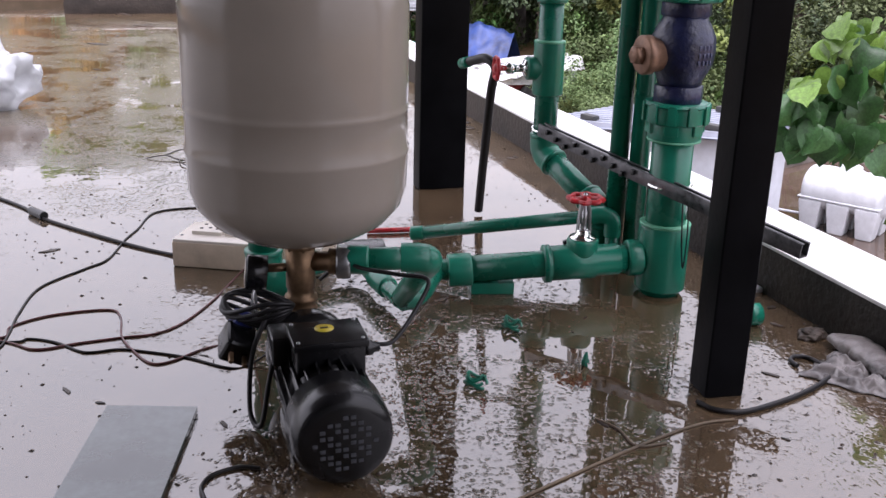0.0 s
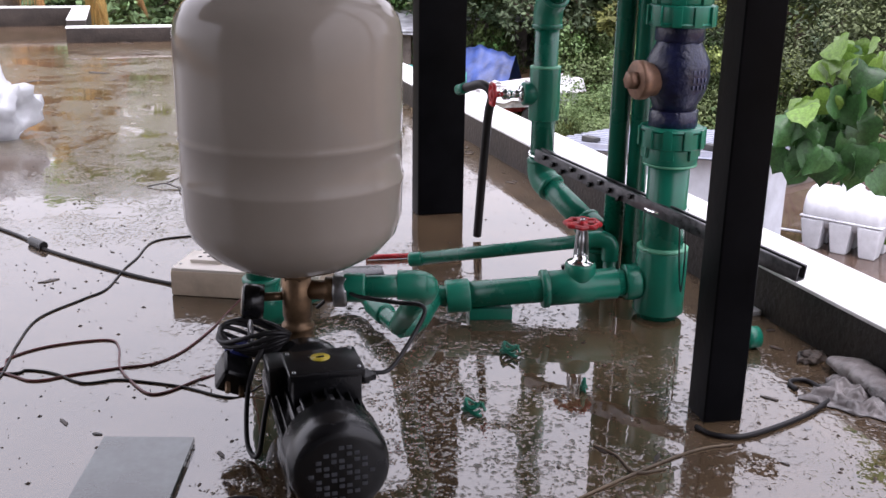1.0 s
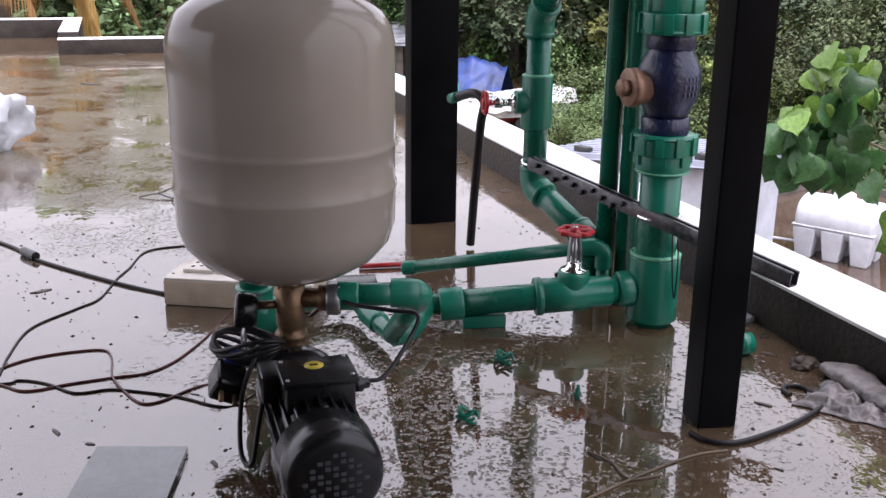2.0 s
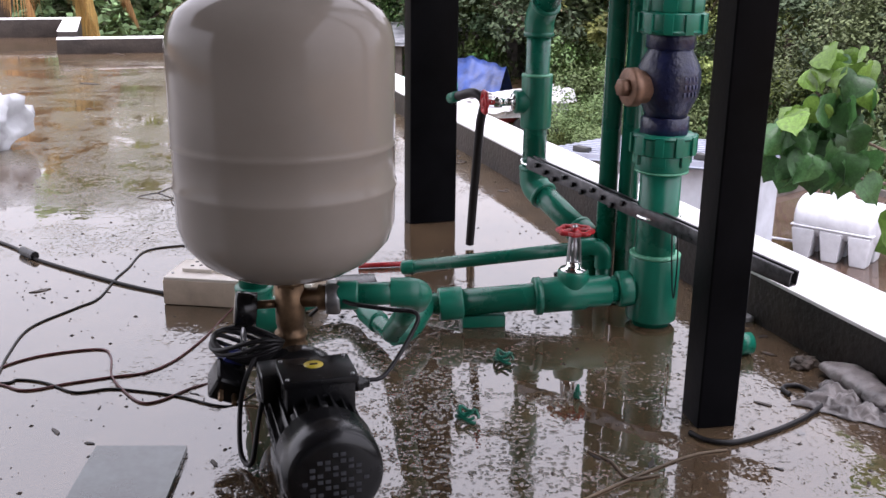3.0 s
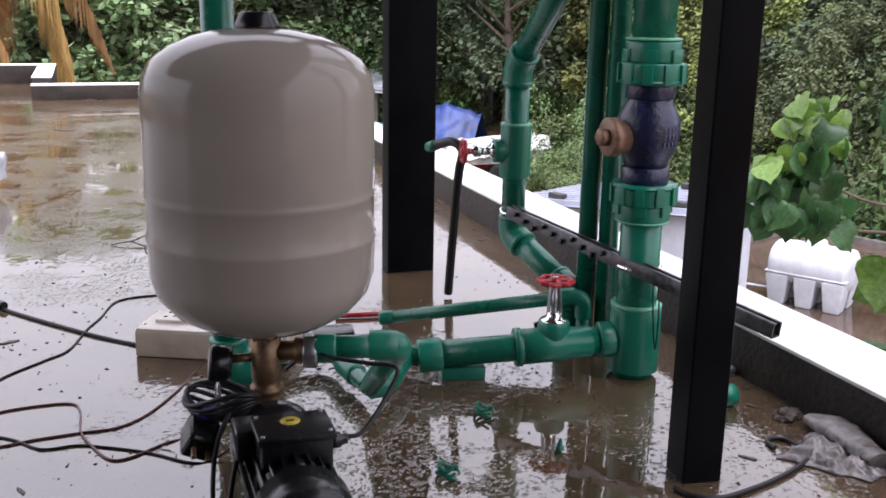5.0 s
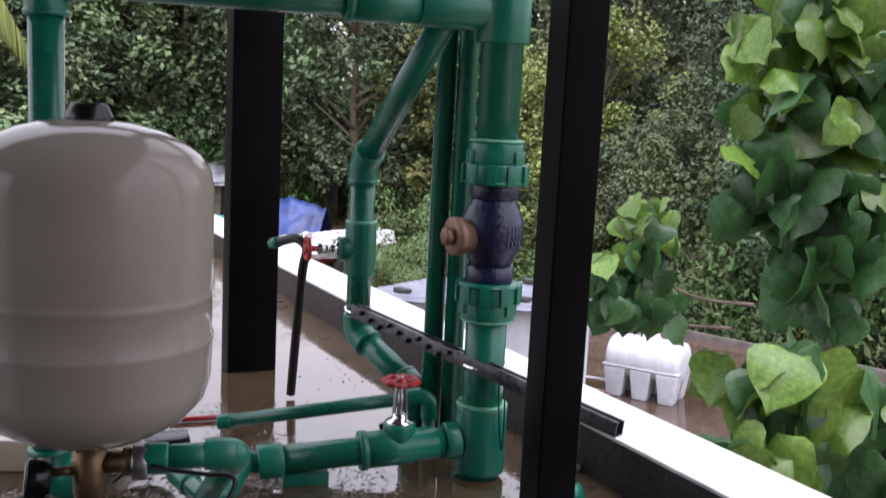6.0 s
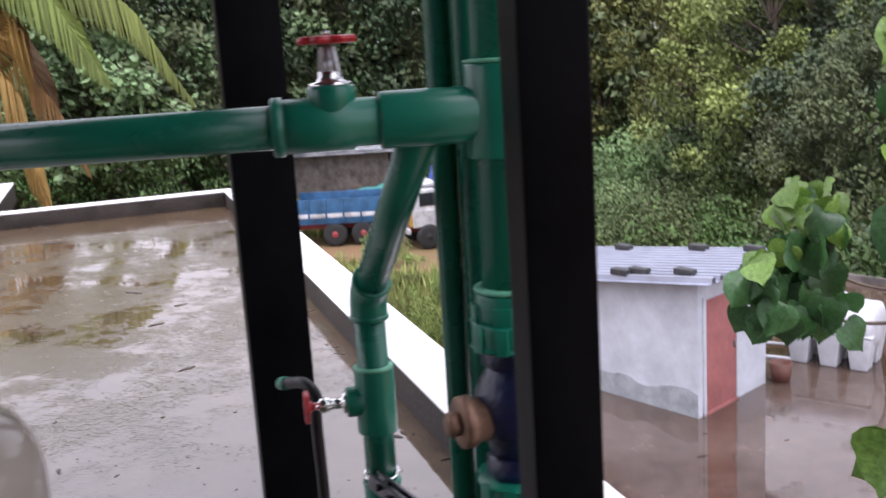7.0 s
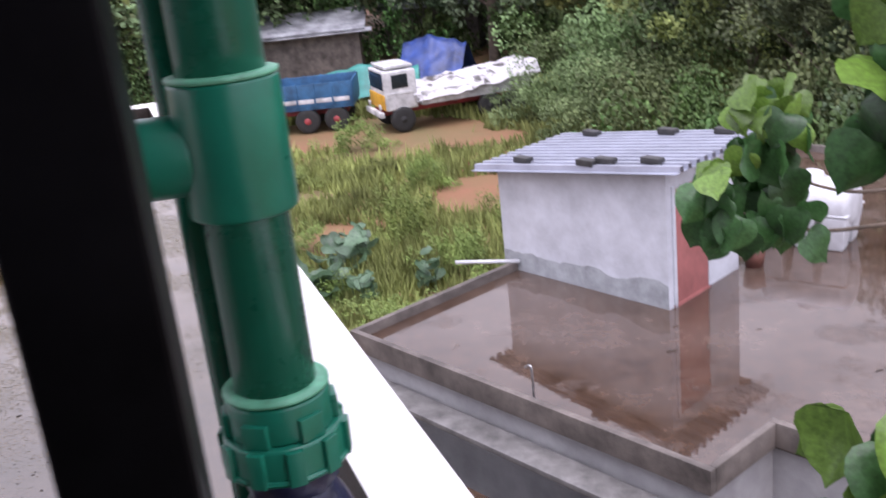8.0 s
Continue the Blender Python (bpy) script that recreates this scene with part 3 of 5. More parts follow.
# local: y runs back to the pump head
ax = axis_matrix((0, -0.21, 0.083), (0, 1, 0))
part("motor_shell", lathe([(0.075, 0.062), (0.30, 0.062)], ax, 40), M_BLACK, pump)
fin = box((0.003, 0.17, 0.012), None, 0.0008)
fin_me = part("fin", fin, M_BLACK, pump, "cast cooling fin")
fins = [fin_me]
for k in range(22):
    ob = fin_me if k == 0 else fin_me.copy()
    if k:
        scene.collection.objects.link(ob)
    a = 360 * k / 22
    ob.matrix_local = pose(0, -0.045, 0.083) @ pose(0, 0, 0, 0, a, 0) @ pose(0, 0, 0.067)
part("fan_cover", lathe([(0.0, 0.056), (0.003, 0.068), (0.012, 0.075), (0.03, 0.078), (0.088, 0.078), (0.09, 0.073)], ax, 48), M_PLASTIC, pump, "black plastic fan cover with vent slots")
slot = part("vent_slot", box((0.008, 0.002, 0.006), None, 0.0006), mat("slot_light", (0.05, 0.053, 0.062), 0.5), pump)
first = True
for i in range(-4, 5):
    for j in range(-4, 5):
        rr = math.hypot(i * 0.0115, j * 0.0105)
        if rr > 0.047 or (abs(i) < 1 and abs(j) < 1) or (i * 7 + j * 13) % 3 == 0:
            continue
        ob = slot if first else slot.copy()
        if not first:
            scene.collection.objects.link(ob)
        first = False
        ob.matrix_local = pose(i * 0.0115, -0.2108, 0.083 + j * 0.0105)
part("terminal_box", box((0.112, 0.085, 0.078), pose(0.006, -0.025, 0.136), 0.006, seg=3), M_PLASTIC, pump)
part("capacitor_box", box((0.05, 0.07, 0.05), pose(-0.055, 0.035, 0.142), 0.006, seg=3), M_PLASTIC, pump)
part("terminal_lid", box((0.122, 0.094, 0.013), pose(0.006, -0.025, 0.178), 0.004, seg=3), M_PLASTIC, pump)
part("lid_badge", lathe([(0.184, 0.016), (0.1852, 0.016)], pose(0.004, -0.012, 0), 26), M_YELLOW, pump, "round yellow warning badge")
part("badge_mark", box((0.013, 0.005, 0.001), pose(0.004, -0.012, 0.1856)), M_PLASTIC, pump)
for x in (-0.046, 0.058):
    for y in (-0.063, 0.013):
        part("lid_screw", lathe([(0.184, 0.0035), (0.1865, 0.003)], pose(x, y, 0), 10), M_STEEL, pump)
part("cable_gland", lathe([(0.078, 0.013), (0.10, 0.013), (0.103, 0.009), (0.112, 0.008)], axis_matrix((-0.018, -0.02, 0.146), (1, 0, 0)), 12), M_PLASTIC, pump)
part("pump_head", lathe([(0.295, 0.060), (0.305, 0.074), (0.35, 0.076), (0.37, 0.068), (0.385, 0.05), (0.39, 0.0)], ax, 32), M_BLACK, pump, "black cast iron pump head")
part("head_outlet", box((0.07, 0.07, 0.05), pose(0.0, 0.118 + 0.0, 0.09), 0.008), M_BLACK, pump)
part("outlet_neck", lathe([(0.085, 0.03), (0.106, 0.03)], Matrix.Translation((pump.matrix_world.inverted() @ V3(AX, AY, 0))), 20), M_BLACK, pump)
for x in (-0.05, 0.05):
    part("foot", box((0.03, 0.15, 0.02), pose(x, -0.03, 0.010), 0.004), M_BLACK, pump)
    part("foot_strut", box((0.016, 0.10, 0.04), pose(x * 0.85, -0.03, 0.035), 0.003), M_BLACK, pump)

# ---------------------------------------------------------------- neighbour's roof
E1, E2 = V3(0.757, -0.653, 0), V3(0.653, 0.757, 0)
C2 = V3(-1.49, 11.715, 0)
A_TURN = math.degrees(math.atan2(E1.y, E1.x))
A_Z = -3.0


def an(a, b, z=0.0):
    return C2 + E1 * a + E2 * b + V3(0, 0, z)


def an_rect(a0, a1, b0, b1):
    return [tuple(an(a, b)[:2]) for a, b in ((a0, b0), (a1, b0), (a1, b1), (a0, b1))]


def in_an(a, b, z=0.0):
    return Matrix.Translation(an(a, b, z)) @ pose(0, 0, 0, 0, 0, A_TURN)


bm = prism([tuple(an(a, b)[:2]) for a, b in ((0.05, 0.05), (4.43, 0.05), (4.43, 0.95), (14, 0.95), (14, 9), (0.05, 9))], A_Z - 0.15, A_Z)
tagged(part("floor_annex", bm, M_ANNEX), "rain-wet brown concrete roof of the lower annex", "roof", kind="structure")
bm = prism([tuple(an(a, b)[:2]) for a, b in ((0.06, 0.06), (4.42, 0.06), (4.42, 0.96), (13.9, 0.96), (13.9, 8.9), (0.06, 8.9))], GROUND - 0.4, A_Z - 0.155)
tagged(part("wall_annex", bm, M_GREYWALL), "pale grey weathered annex wall", "wall", kind="structure")
M_LEDGE = mat("wet_grey_ledge", (0.17, 0.165, 0.16), 0.4, vary=0.3, scale=5, bump=0.3)
M_KERB = mat("mossy_kerb", (0.13, 0.112, 0.10), 0.75, vary=0.4, scale=2.5, bump=0.5)


def kerb(name, a0, a1, b0, b1):
    bm = box((a1 - a0, b1 - b0, 0.22), in_an((a0 + a1) / 2, (b0 + b1) / 2, A_Z), 0.006)
    tagged(part(name, bm, M_KERB), "stained low concrete kerb round the annex roof", "kerb", kind="structure")


kerb("kerb_1", 0, 4.48, -0.004, 0.065)
kerb("kerb_2", 4.415, 4.48, 0.068, 0.9)
kerb("kerb_3", 4.415, 14, 0.903, 0.97)
kerb("kerb_4", 0, 0.065, 0.068, 9)
kerb("kerb_5", 0.068, 14, 8.93, 9)
bm = box((4.4, 0.30, 0.06), in_an(2.2, -0.12, A_Z - 0.36), 0.01)
tagged(part("ledge_1", bm, M_LEDGE), "weathered grey concrete sunshade ledge", "ledge", kind="structure")
bm = box((6.5, 3.4, 0.12), in_an(2.8, -2.22, A_Z - 0.70), 0.01)
tagged(part("floor_ledge", bm, M_ANNEX), "dark wet lower concrete slab", "slab", kind="structure")
bm = box((6.4, 3.3, 3.0), in_an(2.8, -2.22, A_Z - 2.32), 0.01)
tagged(part("wall_ledge", bm, M_GREYWALL), "grey wall under the lower slab", "wall", kind="structure")

# shed
M_SHED = mat("limewash", (0.53, 0.55, 0.60), 0.75, vary=0.12, scale=2.5, bump=0.3, bump_scale=25)
M_DAMP = mat("damp_plaster", (0.33, 0.35, 0.37), 0.8, vary=0.22, scale=4, bump=0.3)
M_ROOF = mat("grey_roof_sheet", (0.34, 0.36, 0.43), 0.40, metal=0.3, vary=0.12, scale=3)
M_DOOR = mat("dusty_red_door", (0.36, 0.13, 0.12), 0.55, vary=0.15, scale=5)
M_BRICK = mat("dark_block", (0.035, 0.035, 0.035), 0.6, vary=0.3, scale=12)
SH = V3(1.885, 12.11, A_Z)
S1, S2 = V3(-0.752, 0.659, 0), V3(0.61, 0.792, 0)
shed = thing("roof_shed", "small whitewashed roof shed with grey corrugated roof", "shed")


def sh(a, b, z):
    return SH + S1 * a + S2 * b + V3(0, 0, z)


def slab(p, q, r, t, name, material, label=""):
    """A wall panel from its four corners p q r t, 8 cm thick inwards."""
    bm = bmesh.new()
    n0 = (q - p).cross(t - p).normalized() * 0.08
    a = [bm.verts.new(x) for x in (p, q, r, t)]
    b = [bm.verts.new(x - n0) for x in (p, q, r, t)]
    bm.faces.new(a)
    bm.faces.new(b[::-1])
    for i in range(4):
        bm.faces.new((a[i], b[i], b[(i + 1) % 4], a[(i + 1) % 4]))
    bmesh.ops.recalc_face_normals(bm, faces=bm.faces[:])
    return part(name, bm, material, shed, label)


SA, SB, H0, H1 = 2.45, 1.44, 1.49, 1.22
slab(sh(SA, 0, 0), sh(0, 0, 0), sh(0, 0, H0), sh(SA, 0, H1), "long_wall", M_SHED)
slab(sh(0, 0.004, 0), sh(0, SB, 0), sh(0, SB, H0), sh(0, 0.004, H0), "door_wall", M_SHED)
slab(sh(0.08, SB, 0), sh(SA, SB, 0), sh(SA, SB, H1), sh(0.08, SB, H0), "back_wall", M_SHED)
slab(sh(SA, SB - 0.09, 0), sh(SA, 0.09, 0), sh(SA, 0.09, H1), sh(SA, SB - 0.09, H1), "end_wall", M_SHED)
# damp tide mark along the foot of the walls
rng = random.Random(4)
bm = bmesh.new()
prev = None
for k in range(41):
    a = SA * k / 40
    h = 0.14 + 0.20 * (0.5 + 0.5 * noise.noise(V3(a * 2.2 + 3, 0, 0))) * (1.2 - 0.5 * a / SA) + 0.03 * rng.random()
    cur = (bm.verts.new(sh(a, -0.004, 0)), bm.verts.new(sh(a, -0.004, h)))
    if prev:
        bm.faces.new((prev[0], prev[1], cur[1], cur[0]))
    prev = cur
part("damp_stain", bm, M_DAMP, shed, "grey damp stain at the foot")
dm = Matrix.Translation(sh(-0.006, 0.44, 0.66)) @ pose(0, 0, 0, 0, 0, math.degrees(math.atan2(S2.y, S2.x)))
door = part("door", box((0.62, 0.03, 1.26), dm, 0.006), M_DOOR, shed, "closed dusty red sheet door")
for x, w, z, h in ((-0.335, 0.05, 0, 1.34), (0.335, 0.05, 0, 1.34), (0, 0.72, -0.65, 0.05)):
    part("door_frame", box((w, 0.045, h), dm @ pose(x, 0, z), 0.004), M_SHED if z == 0 else M_DOOR, shed)
part("door_latch", box((0.03, 0.02, 0.08), dm @ pose(0.26, -0.025, 0.02), 0.003), M_STEEL, shed)
# corrugated roof sheet, falling to the far end
bm = bmesh.new()
# narrow trapezoid ribs between flat pans
RIB = 0.15
prof = []
k = 0
while -0.22 + k * RIB < SB + 0.25 - RIB:
    b0 = -0.22 + k * RIB
    prof += [(b0, 0.0), (b0 + 0.070, 0.0), (b0 + 0.078, 0.062), (b0 + 0.138, 0.062), (b0 + 0.146, 0.0)]
    k += 1
prof.append((SB + 0.25, 0.0))
nb = len(prof) - 1
rows = []
for a in (-0.28, SA + 0.25):
    rows.append([sh(a, b, H0 + 0.055 + (H1 - H0) * a / SA + dz) for b, dz in prof])
top = [[bm.verts.new(p) for p in row] for row in rows]
bot = [[bm.verts.new(p - V3(0, 0, 0.006)) for p in row] for row in rows]
for k in range(nb):
    bm.faces.new((top[0][k], top[0][k + 1], top[1][k + 1], top[1][k]))
    bm.faces.new((bot[0][k], bot[1][k], bot[1][k + 1], bot[0][k + 1]))
    for i in range(2):
        bm.faces.new((top[i][k], bot[i][k], bot[i][k + 1], top[i][k + 1]))
bmesh.ops.recalc_face_normals(bm, faces=bm.faces[:])
part("roof_sheet", bm, M_ROOF, shed, "grey corrugated roof sheet")
for a, b in ((0.15, 0.0), (0.75, -0.02), (0.95, -0.1), (2.0, 0.0), (0.1, 1.35), (0.9, 1.4), (2.05, 1.38)):
    z = A_Z + H0 + 0.11 + (H1 - H0) * a / SA + 0.035
    m = Matrix.Translation(sh(a, b, 0)) @ pose(0, 0, 0, 0, 0, A_TURN + rng.uniform(-6, 6))
    m.translation.z = z
    tagged(part("roof_block", box((0.23, 0.11, 0.07), m, 0.006), M_BRICK), "dark block weighing down the shed roof sheet", "block", "blocks on the shed roof")
m = Matrix.Translation(sh(-0.12, SB + 0.15, 0.12))
tagged(part("bucket", lathe([(-0.12, 0.10), (0.12, 0.13), (0.12, 0.12), (-0.10, 0.09), (-0.10, 0.0)], m, 20), mat("brown_bucket", (0.13, 0.05, 0.035), 0.6)), "brown bucket standing beside the shed", "bucket")

# white horizontal water tank on the annex roof
M_WT = mat("white_tank_plastic", (0.56, 0.57, 0.60), 0.4, vary=0.10, scale=6)
wt = thing("water_storage_tank", "white plastic horizontal water tank with ribbed body", "water tank")
WM = Matrix.Translation((3.73, 14.06, A_Z)) @ pose(0, 0, 0, 0, 0, -30) @ Matrix.Scale(0.93, 4)
bm = bmesh.new()
rings = []
for k in range(41):
    x = -0.57 + 1.14 * k / 40
    e = max(0.0, abs(x) - 0.49) / 0.08
    w = (1 - 0.42 * e * e) * (1.0 + 0.008 * (1 if math.cos(k * math.pi / 5) > 0.1 else -1))
    ring = []
    for i in range(40):
        t = 2 * math.pi * i / 40
        c, d = math.cos(t), math.sin(t)
        y = 0.37 * w * math.copysign(abs(c) ** 0.85, c)
        z = 0.56 + (0.30 if d > 0 else 0.29) * w * math.copysign(abs(d) ** 0.9, d)
        ring.append(bm.verts.new((x, y, z)))
    rings.append(ring)
for k in range(40):
    for i in range(40):
        bm.faces.new((rings[k][i], rings[k + 1][i], rings[k + 1][(i + 1) % 40], rings[k][(i + 1) % 40]))
bm.faces.new(rings[0])
bm.faces.new(rings[-1][::-1])
bmesh.ops.recalc_face_normals(bm, faces=bm.faces[:])
bm.transform(WM)
part("tank_body", smooth(bm, 50), M_WT, wt)
for x in (-0.385, 0.0, 0.385):
    for y in (-0.20, 0.20):
        bm = box((0.32, 0.34, 0.44), pose(0, 0, 0.22), 0.03, seg=3)
        for v in bm.verts:
            f = 0.66 + 0.34 * v.co.z / 0.44
            v.co.x, v.co.y = v.co.x * f, v.co.y * f
        bm.transform(WM @ pose(x, y, 0))
        part("leg", smooth(bm, 40), M_WT, wt)
part("seam", box((1.12, 0.752, 0.022), WM @ pose(0, 0, 0.47), 0.010, seg=3), M_WT, wt)
part("lid", lathe([(0.80, 0.19), (0.86, 0.19), (0.88, 0.15), (0.92, 0.15), (0.94, 0.11), (0.94, 0)], WM, 26), M_WT, wt)
part("inlet", lathe([(0.74, 0.06), (0.84, 0.06), (0.85, 0.04)], WM @ pose(-0.36, 0, 0), 16), M_WT, wt)
for z, off in ((0.10, 0.0), (0.03, -0.35)):
    b = tube(an(0.2, 4.6 + off, A_Z + z), an(2.15, 5.22 + off, A_Z + z), 0.018)
    tagged(part("white_pipe", b, M_WT), "white plastic pipe lying on the annex roof", "pipe", "pipes on the annex roof")
b = tube(an(-0.6, 2.1, A_Z + 0.10), an(0.12, 2.5, A_Z + 0.13), 0.024)
tagged(part("drain_spout", b, M_WT), "white drain spout over the kerb", "pipe")
b = sweep(spline([an(2.55, 0.14, A_Z), an(2.55, 0.14, A_Z + 0.3), an(2.53, 0.14, A_Z + 0.36), an(2.47, 0.14, A_Z + 0.33)], 6), 0.012, 8)
tagged(part("steel_hook", b, M_STEEL), "bent steel bar standing on the annex kerb", "hook")

# ---------------------------------------------------------------- ground and far things
def ground_material():
    m = mat("weedy_ground", (0.135, 0.115, 0.045), 0.9, scale=0.22, color2=(0.21, 0.095, 0.048), bump=0.6, bump_scale=9)
    return m


bm = bmesh.new()
nx, ny = 60, 60
gv = {}
for i in range(nx + 1):
    for j in range(ny + 1):
        a, b = (i / nx * 2 - 1), (j / ny * 2 - 1)
        x, y = 900 * a * abs(a) ** 1.5, 30 + 900 * b * abs(b) ** 1.5
        d = max(0, y - 42)
        z = GROUND + 0.12 * noise.noise(V3(x * 0.3, y * 0.3, 0)) + (min(d, 40) * 0.03 if d else 0)
        gv[i, j] = bm.verts.new((x, y, z))
for i in range(nx):
    for j in range(ny):
        bm.faces.new((gv[i, j], gv[i + 1, j], gv[i + 1, j + 1], gv[i, j + 1]))
tagged(part("ground", smooth(bm, 180), ground_material()), "rough ground of weeds and red soil", "ground", kind="structure")


def leaf_mat(name, c, rough=0.62, rand=0.26):
    """Foliage: each leaf and each plant a shade of its own, with paler and darker boughs."""
    m = mat(name, c, rough, vary=0.38, scale=0.42, island=True, rand=rand, spec=0.22)
    n, l = m.node_tree.nodes, m.node_tree.links
    p = n["Principled BSDF"]
    src = p.inputs["Base Color"].links[0].from_socket
    hs = n.new("ShaderNodeHueSaturation")
    mr, mh = n.new("ShaderNodeMapRange"), n.new("ShaderNodeMapRange")
    mr.inputs["To Min"].default_value, mr.inputs["To Max"].default_value = 0.6, 1.5
    mh.inputs["To Min"].default_value, mh.inputs["To Max"].default_value = 0.47, 0.53
    info = n.new("ShaderNodeObjectInfo")
    l.new(info.outputs["Random"], mr.inputs["Value"])
    l.new(info.outputs["Random"], mh.inputs["Value"])
    l.new(mr.outputs["Result"], hs.inputs["Value"])
    l.new(mh.outputs["Result"], hs.inputs["Hue"])
    l.new(src, hs.inputs["Color"])
    l.new(hs.outputs["Color"], p.inputs["Base Color"])
    return m


M_LEAF = [leaf_mat("tree_leaves_a", (0.115, 0.155, 0.070)), leaf_mat("tree_leaves_b", (0.080, 0.120, 0.062)), leaf_mat("tree_leaves_c", (0.18, 0.22, 0.065))]
M_BARK = mat("bark", (0.10, 0.075, 0.055), 0.85, vary=0.4, scale=5, bump=0.6, bump_scale=20)


def leaf_cloud(rng, clumps, leaf, per):
    """Leaf blades gathered in clumps; each blade is a folded pair of triangles pairs."""
    verts, faces = [], []
    for c, r in clumps:
        for _ in range(per):
            d = V3(rng.gauss(0, 1), rng.gauss(0, 1), rng.gauss(0, 0.8)).normalized() * r * rng.uniform(0.55, 1.05)
            p = c + d
            a = V3(rng.uniform(-1, 1), rng.uniform(-1, 1), rng.uniform(-0.9, 0.3)).normalized()
            s = a.cross(V3(rng.uniform(-1, 1), rng.uniform(-1, 1), 1)).normalized()
            L, w = leaf * rng.uniform(0.6, 1.4), leaf * rng.uniform(0.22, 0.42)
            n0 = a.cross(s) * w * 0.3
            i = len(verts)
            verts += [p, p + a * L * 0.5 + s * w + n0, p + a * L, p + a * L * 0.5 - s * w + n0]
            faces += [(i, i + 1, i + 2), (i, i + 2, i + 3)]
    return verts, faces


def mesh_of(name, verts, faces, material):
    me = bpy.data.meshes.new(name)
    me.from_pydata([tuple(v) for v in verts], [], faces)
    me.materials.append(material)
    me.update()
    return me


def tree_kind(seed, height, spread, leaf, material, clump_n=70, per=60):
    """Trunk and crown of one tree of that height, standing at the origin."""
    rng = random.Random(seed)
    bm = sweep(spline([V3(0, 0, -0.3), V3(0.1, 0, height * 0.25), V3(-0.1, 0.1, height * 0.5), V3(0.15, 0, height * 0.8)], 5), height * 0.022, 8, None, height * 0.006)
    clumps = []
    for k in range(clump_n):
        t = rng.uniform(0.22, 1.0)
        ang = rng.uniform(0, 2 * math.pi)
        wide = spread * math.sin(math.pi * (0.18 + 0.78 * t)) ** 0.8 * rng.uniform(0.35, 1.1)
        c = V3(math.cos(ang) * wide, math.sin(ang) * wide, height * t + rng.uniform(-0.4, 0.4))
        clumps.append((c, rng.uniform(0.35, 0.85) * spread * 0.29))
        if k % 4 == 0:
            z = max(height * 0.2, c.z - wide * 0.7)
            sweep([V3(0, 0, min(z, height * 0.75)), V3(c.x * 0.5, c.y * 0.5, (z + c.z) / 2), c], height * 0.007, 5, bm, 0.01)
    me_t = bpy.data.meshes.new("trunk")
    bm.to_mesh(me_t)
    bm.free()
    me_t.materials.append(M_BARK)
    return me_t, mesh_of("crown", *leaf_cloud(rng, clumps, leaf, per), material)


KINDS = [tree_kind(11, 11, 4.2, 0.36, M_LEAF[0], 72, 95), tree_kind(12, 13, 4.0, 0.32, M_LEAF[1], 72, 95), tree_kind(13, 9, 3.6, 0.28, M_LEAF[2], 64, 90), tree_kind(14, 12, 5.0, 0.40, M_LEAF[0], 72, 95)]


def tree(kind, x, y, z, turn, size, label):
    e = thing("tree", label, "tree", "trees behind the field", at=(x, y, z))
    e.matrix_world = Matrix.LocRotScale((x, y, z), Euler((0, 0, radians(turn))), (size, size, size * (0.9 + 0.2 * ((turn * 7) % 10) / 10)))
    for nm, me in zip(("trunk", "crown"), KINDS[kind]):
        ob = new(nm, me)
        ob.parent = e


rng = random.Random(7)
KINDS += [tree_kind(21, 10, 4.0, 0.17, M_LEAF[0], 80, 230), tree_kind(22, 11, 4.2, 0.19, M_LEAF[1], 80, 230), tree_kind(23, 9, 3.6, 0.16, M_LEAF[2], 70, 220)]
LABELS = ["broad green tree with mixed leaves behind the field", "tall dark green tree behind the field", "yellow-green bushy tree behind the field", "wide dark tree with hanging boughs", "broad green tree with fine leaves beyond the annex", "dark green tree with fine leaves beyond the annex", "yellow-green tree with fine leaves beyond the annex"]
for ang in range(-40, 41, 4):
    for dist in (50, 58, 68):
        a = radians(ang + rng.uniform(-1.8, 1.8) - 7)
        r = dist + rng.uniform(-3, 4)
        if dist == 50 and -16 < ang < 4:
            continue
        x, y = r * math.sin(a), r * math.cos(a)
        k = rng.choice((0, 0, 1, 1, 2, 3))
        tree(k, x, y, GROUND + 0.3, rng.uniform(0, 360), rng.uniform(0.85, 1.25) * (1.0 + (dist - 50) * 0.012), LABELS[k])
for x, y, k, size in ((6.5, 36, 6, 1.15), (10, 31, 5, 1.05), (13, 24, 5, 1.0), (8.5, 40, 5, 1.2), (14, 33, 4, 1.2), (4.0, 43, 6, 0.9), (18, 27, 4, 1.1), (12.5, 19, 4, 0.8), (17, 17, 6, 1.0), (-22, 55, 0, 1.35), (-18.5, 53, 1, 1.3), (-15.5, 57, 0, 1.4), (-12.5, 55, 1, 1.25)):
    tree(k, x, y, GROUND, rng.uniform(0, 360), size, LABELS[k])

# ---------------------------------------------------------------- shrubs, grass and the field
def scatter_bush(name, seed, clumps, leaf, per, material, label, cat="shrub", group="shrubs round the field"):
    me = mesh_of("foliage", *leaf_cloud(random.Random(seed), clumps, leaf, per), material)
    e = thing(name, label, cat, group)
    ob = new("foliage", me)
    ob.parent = e
    return e


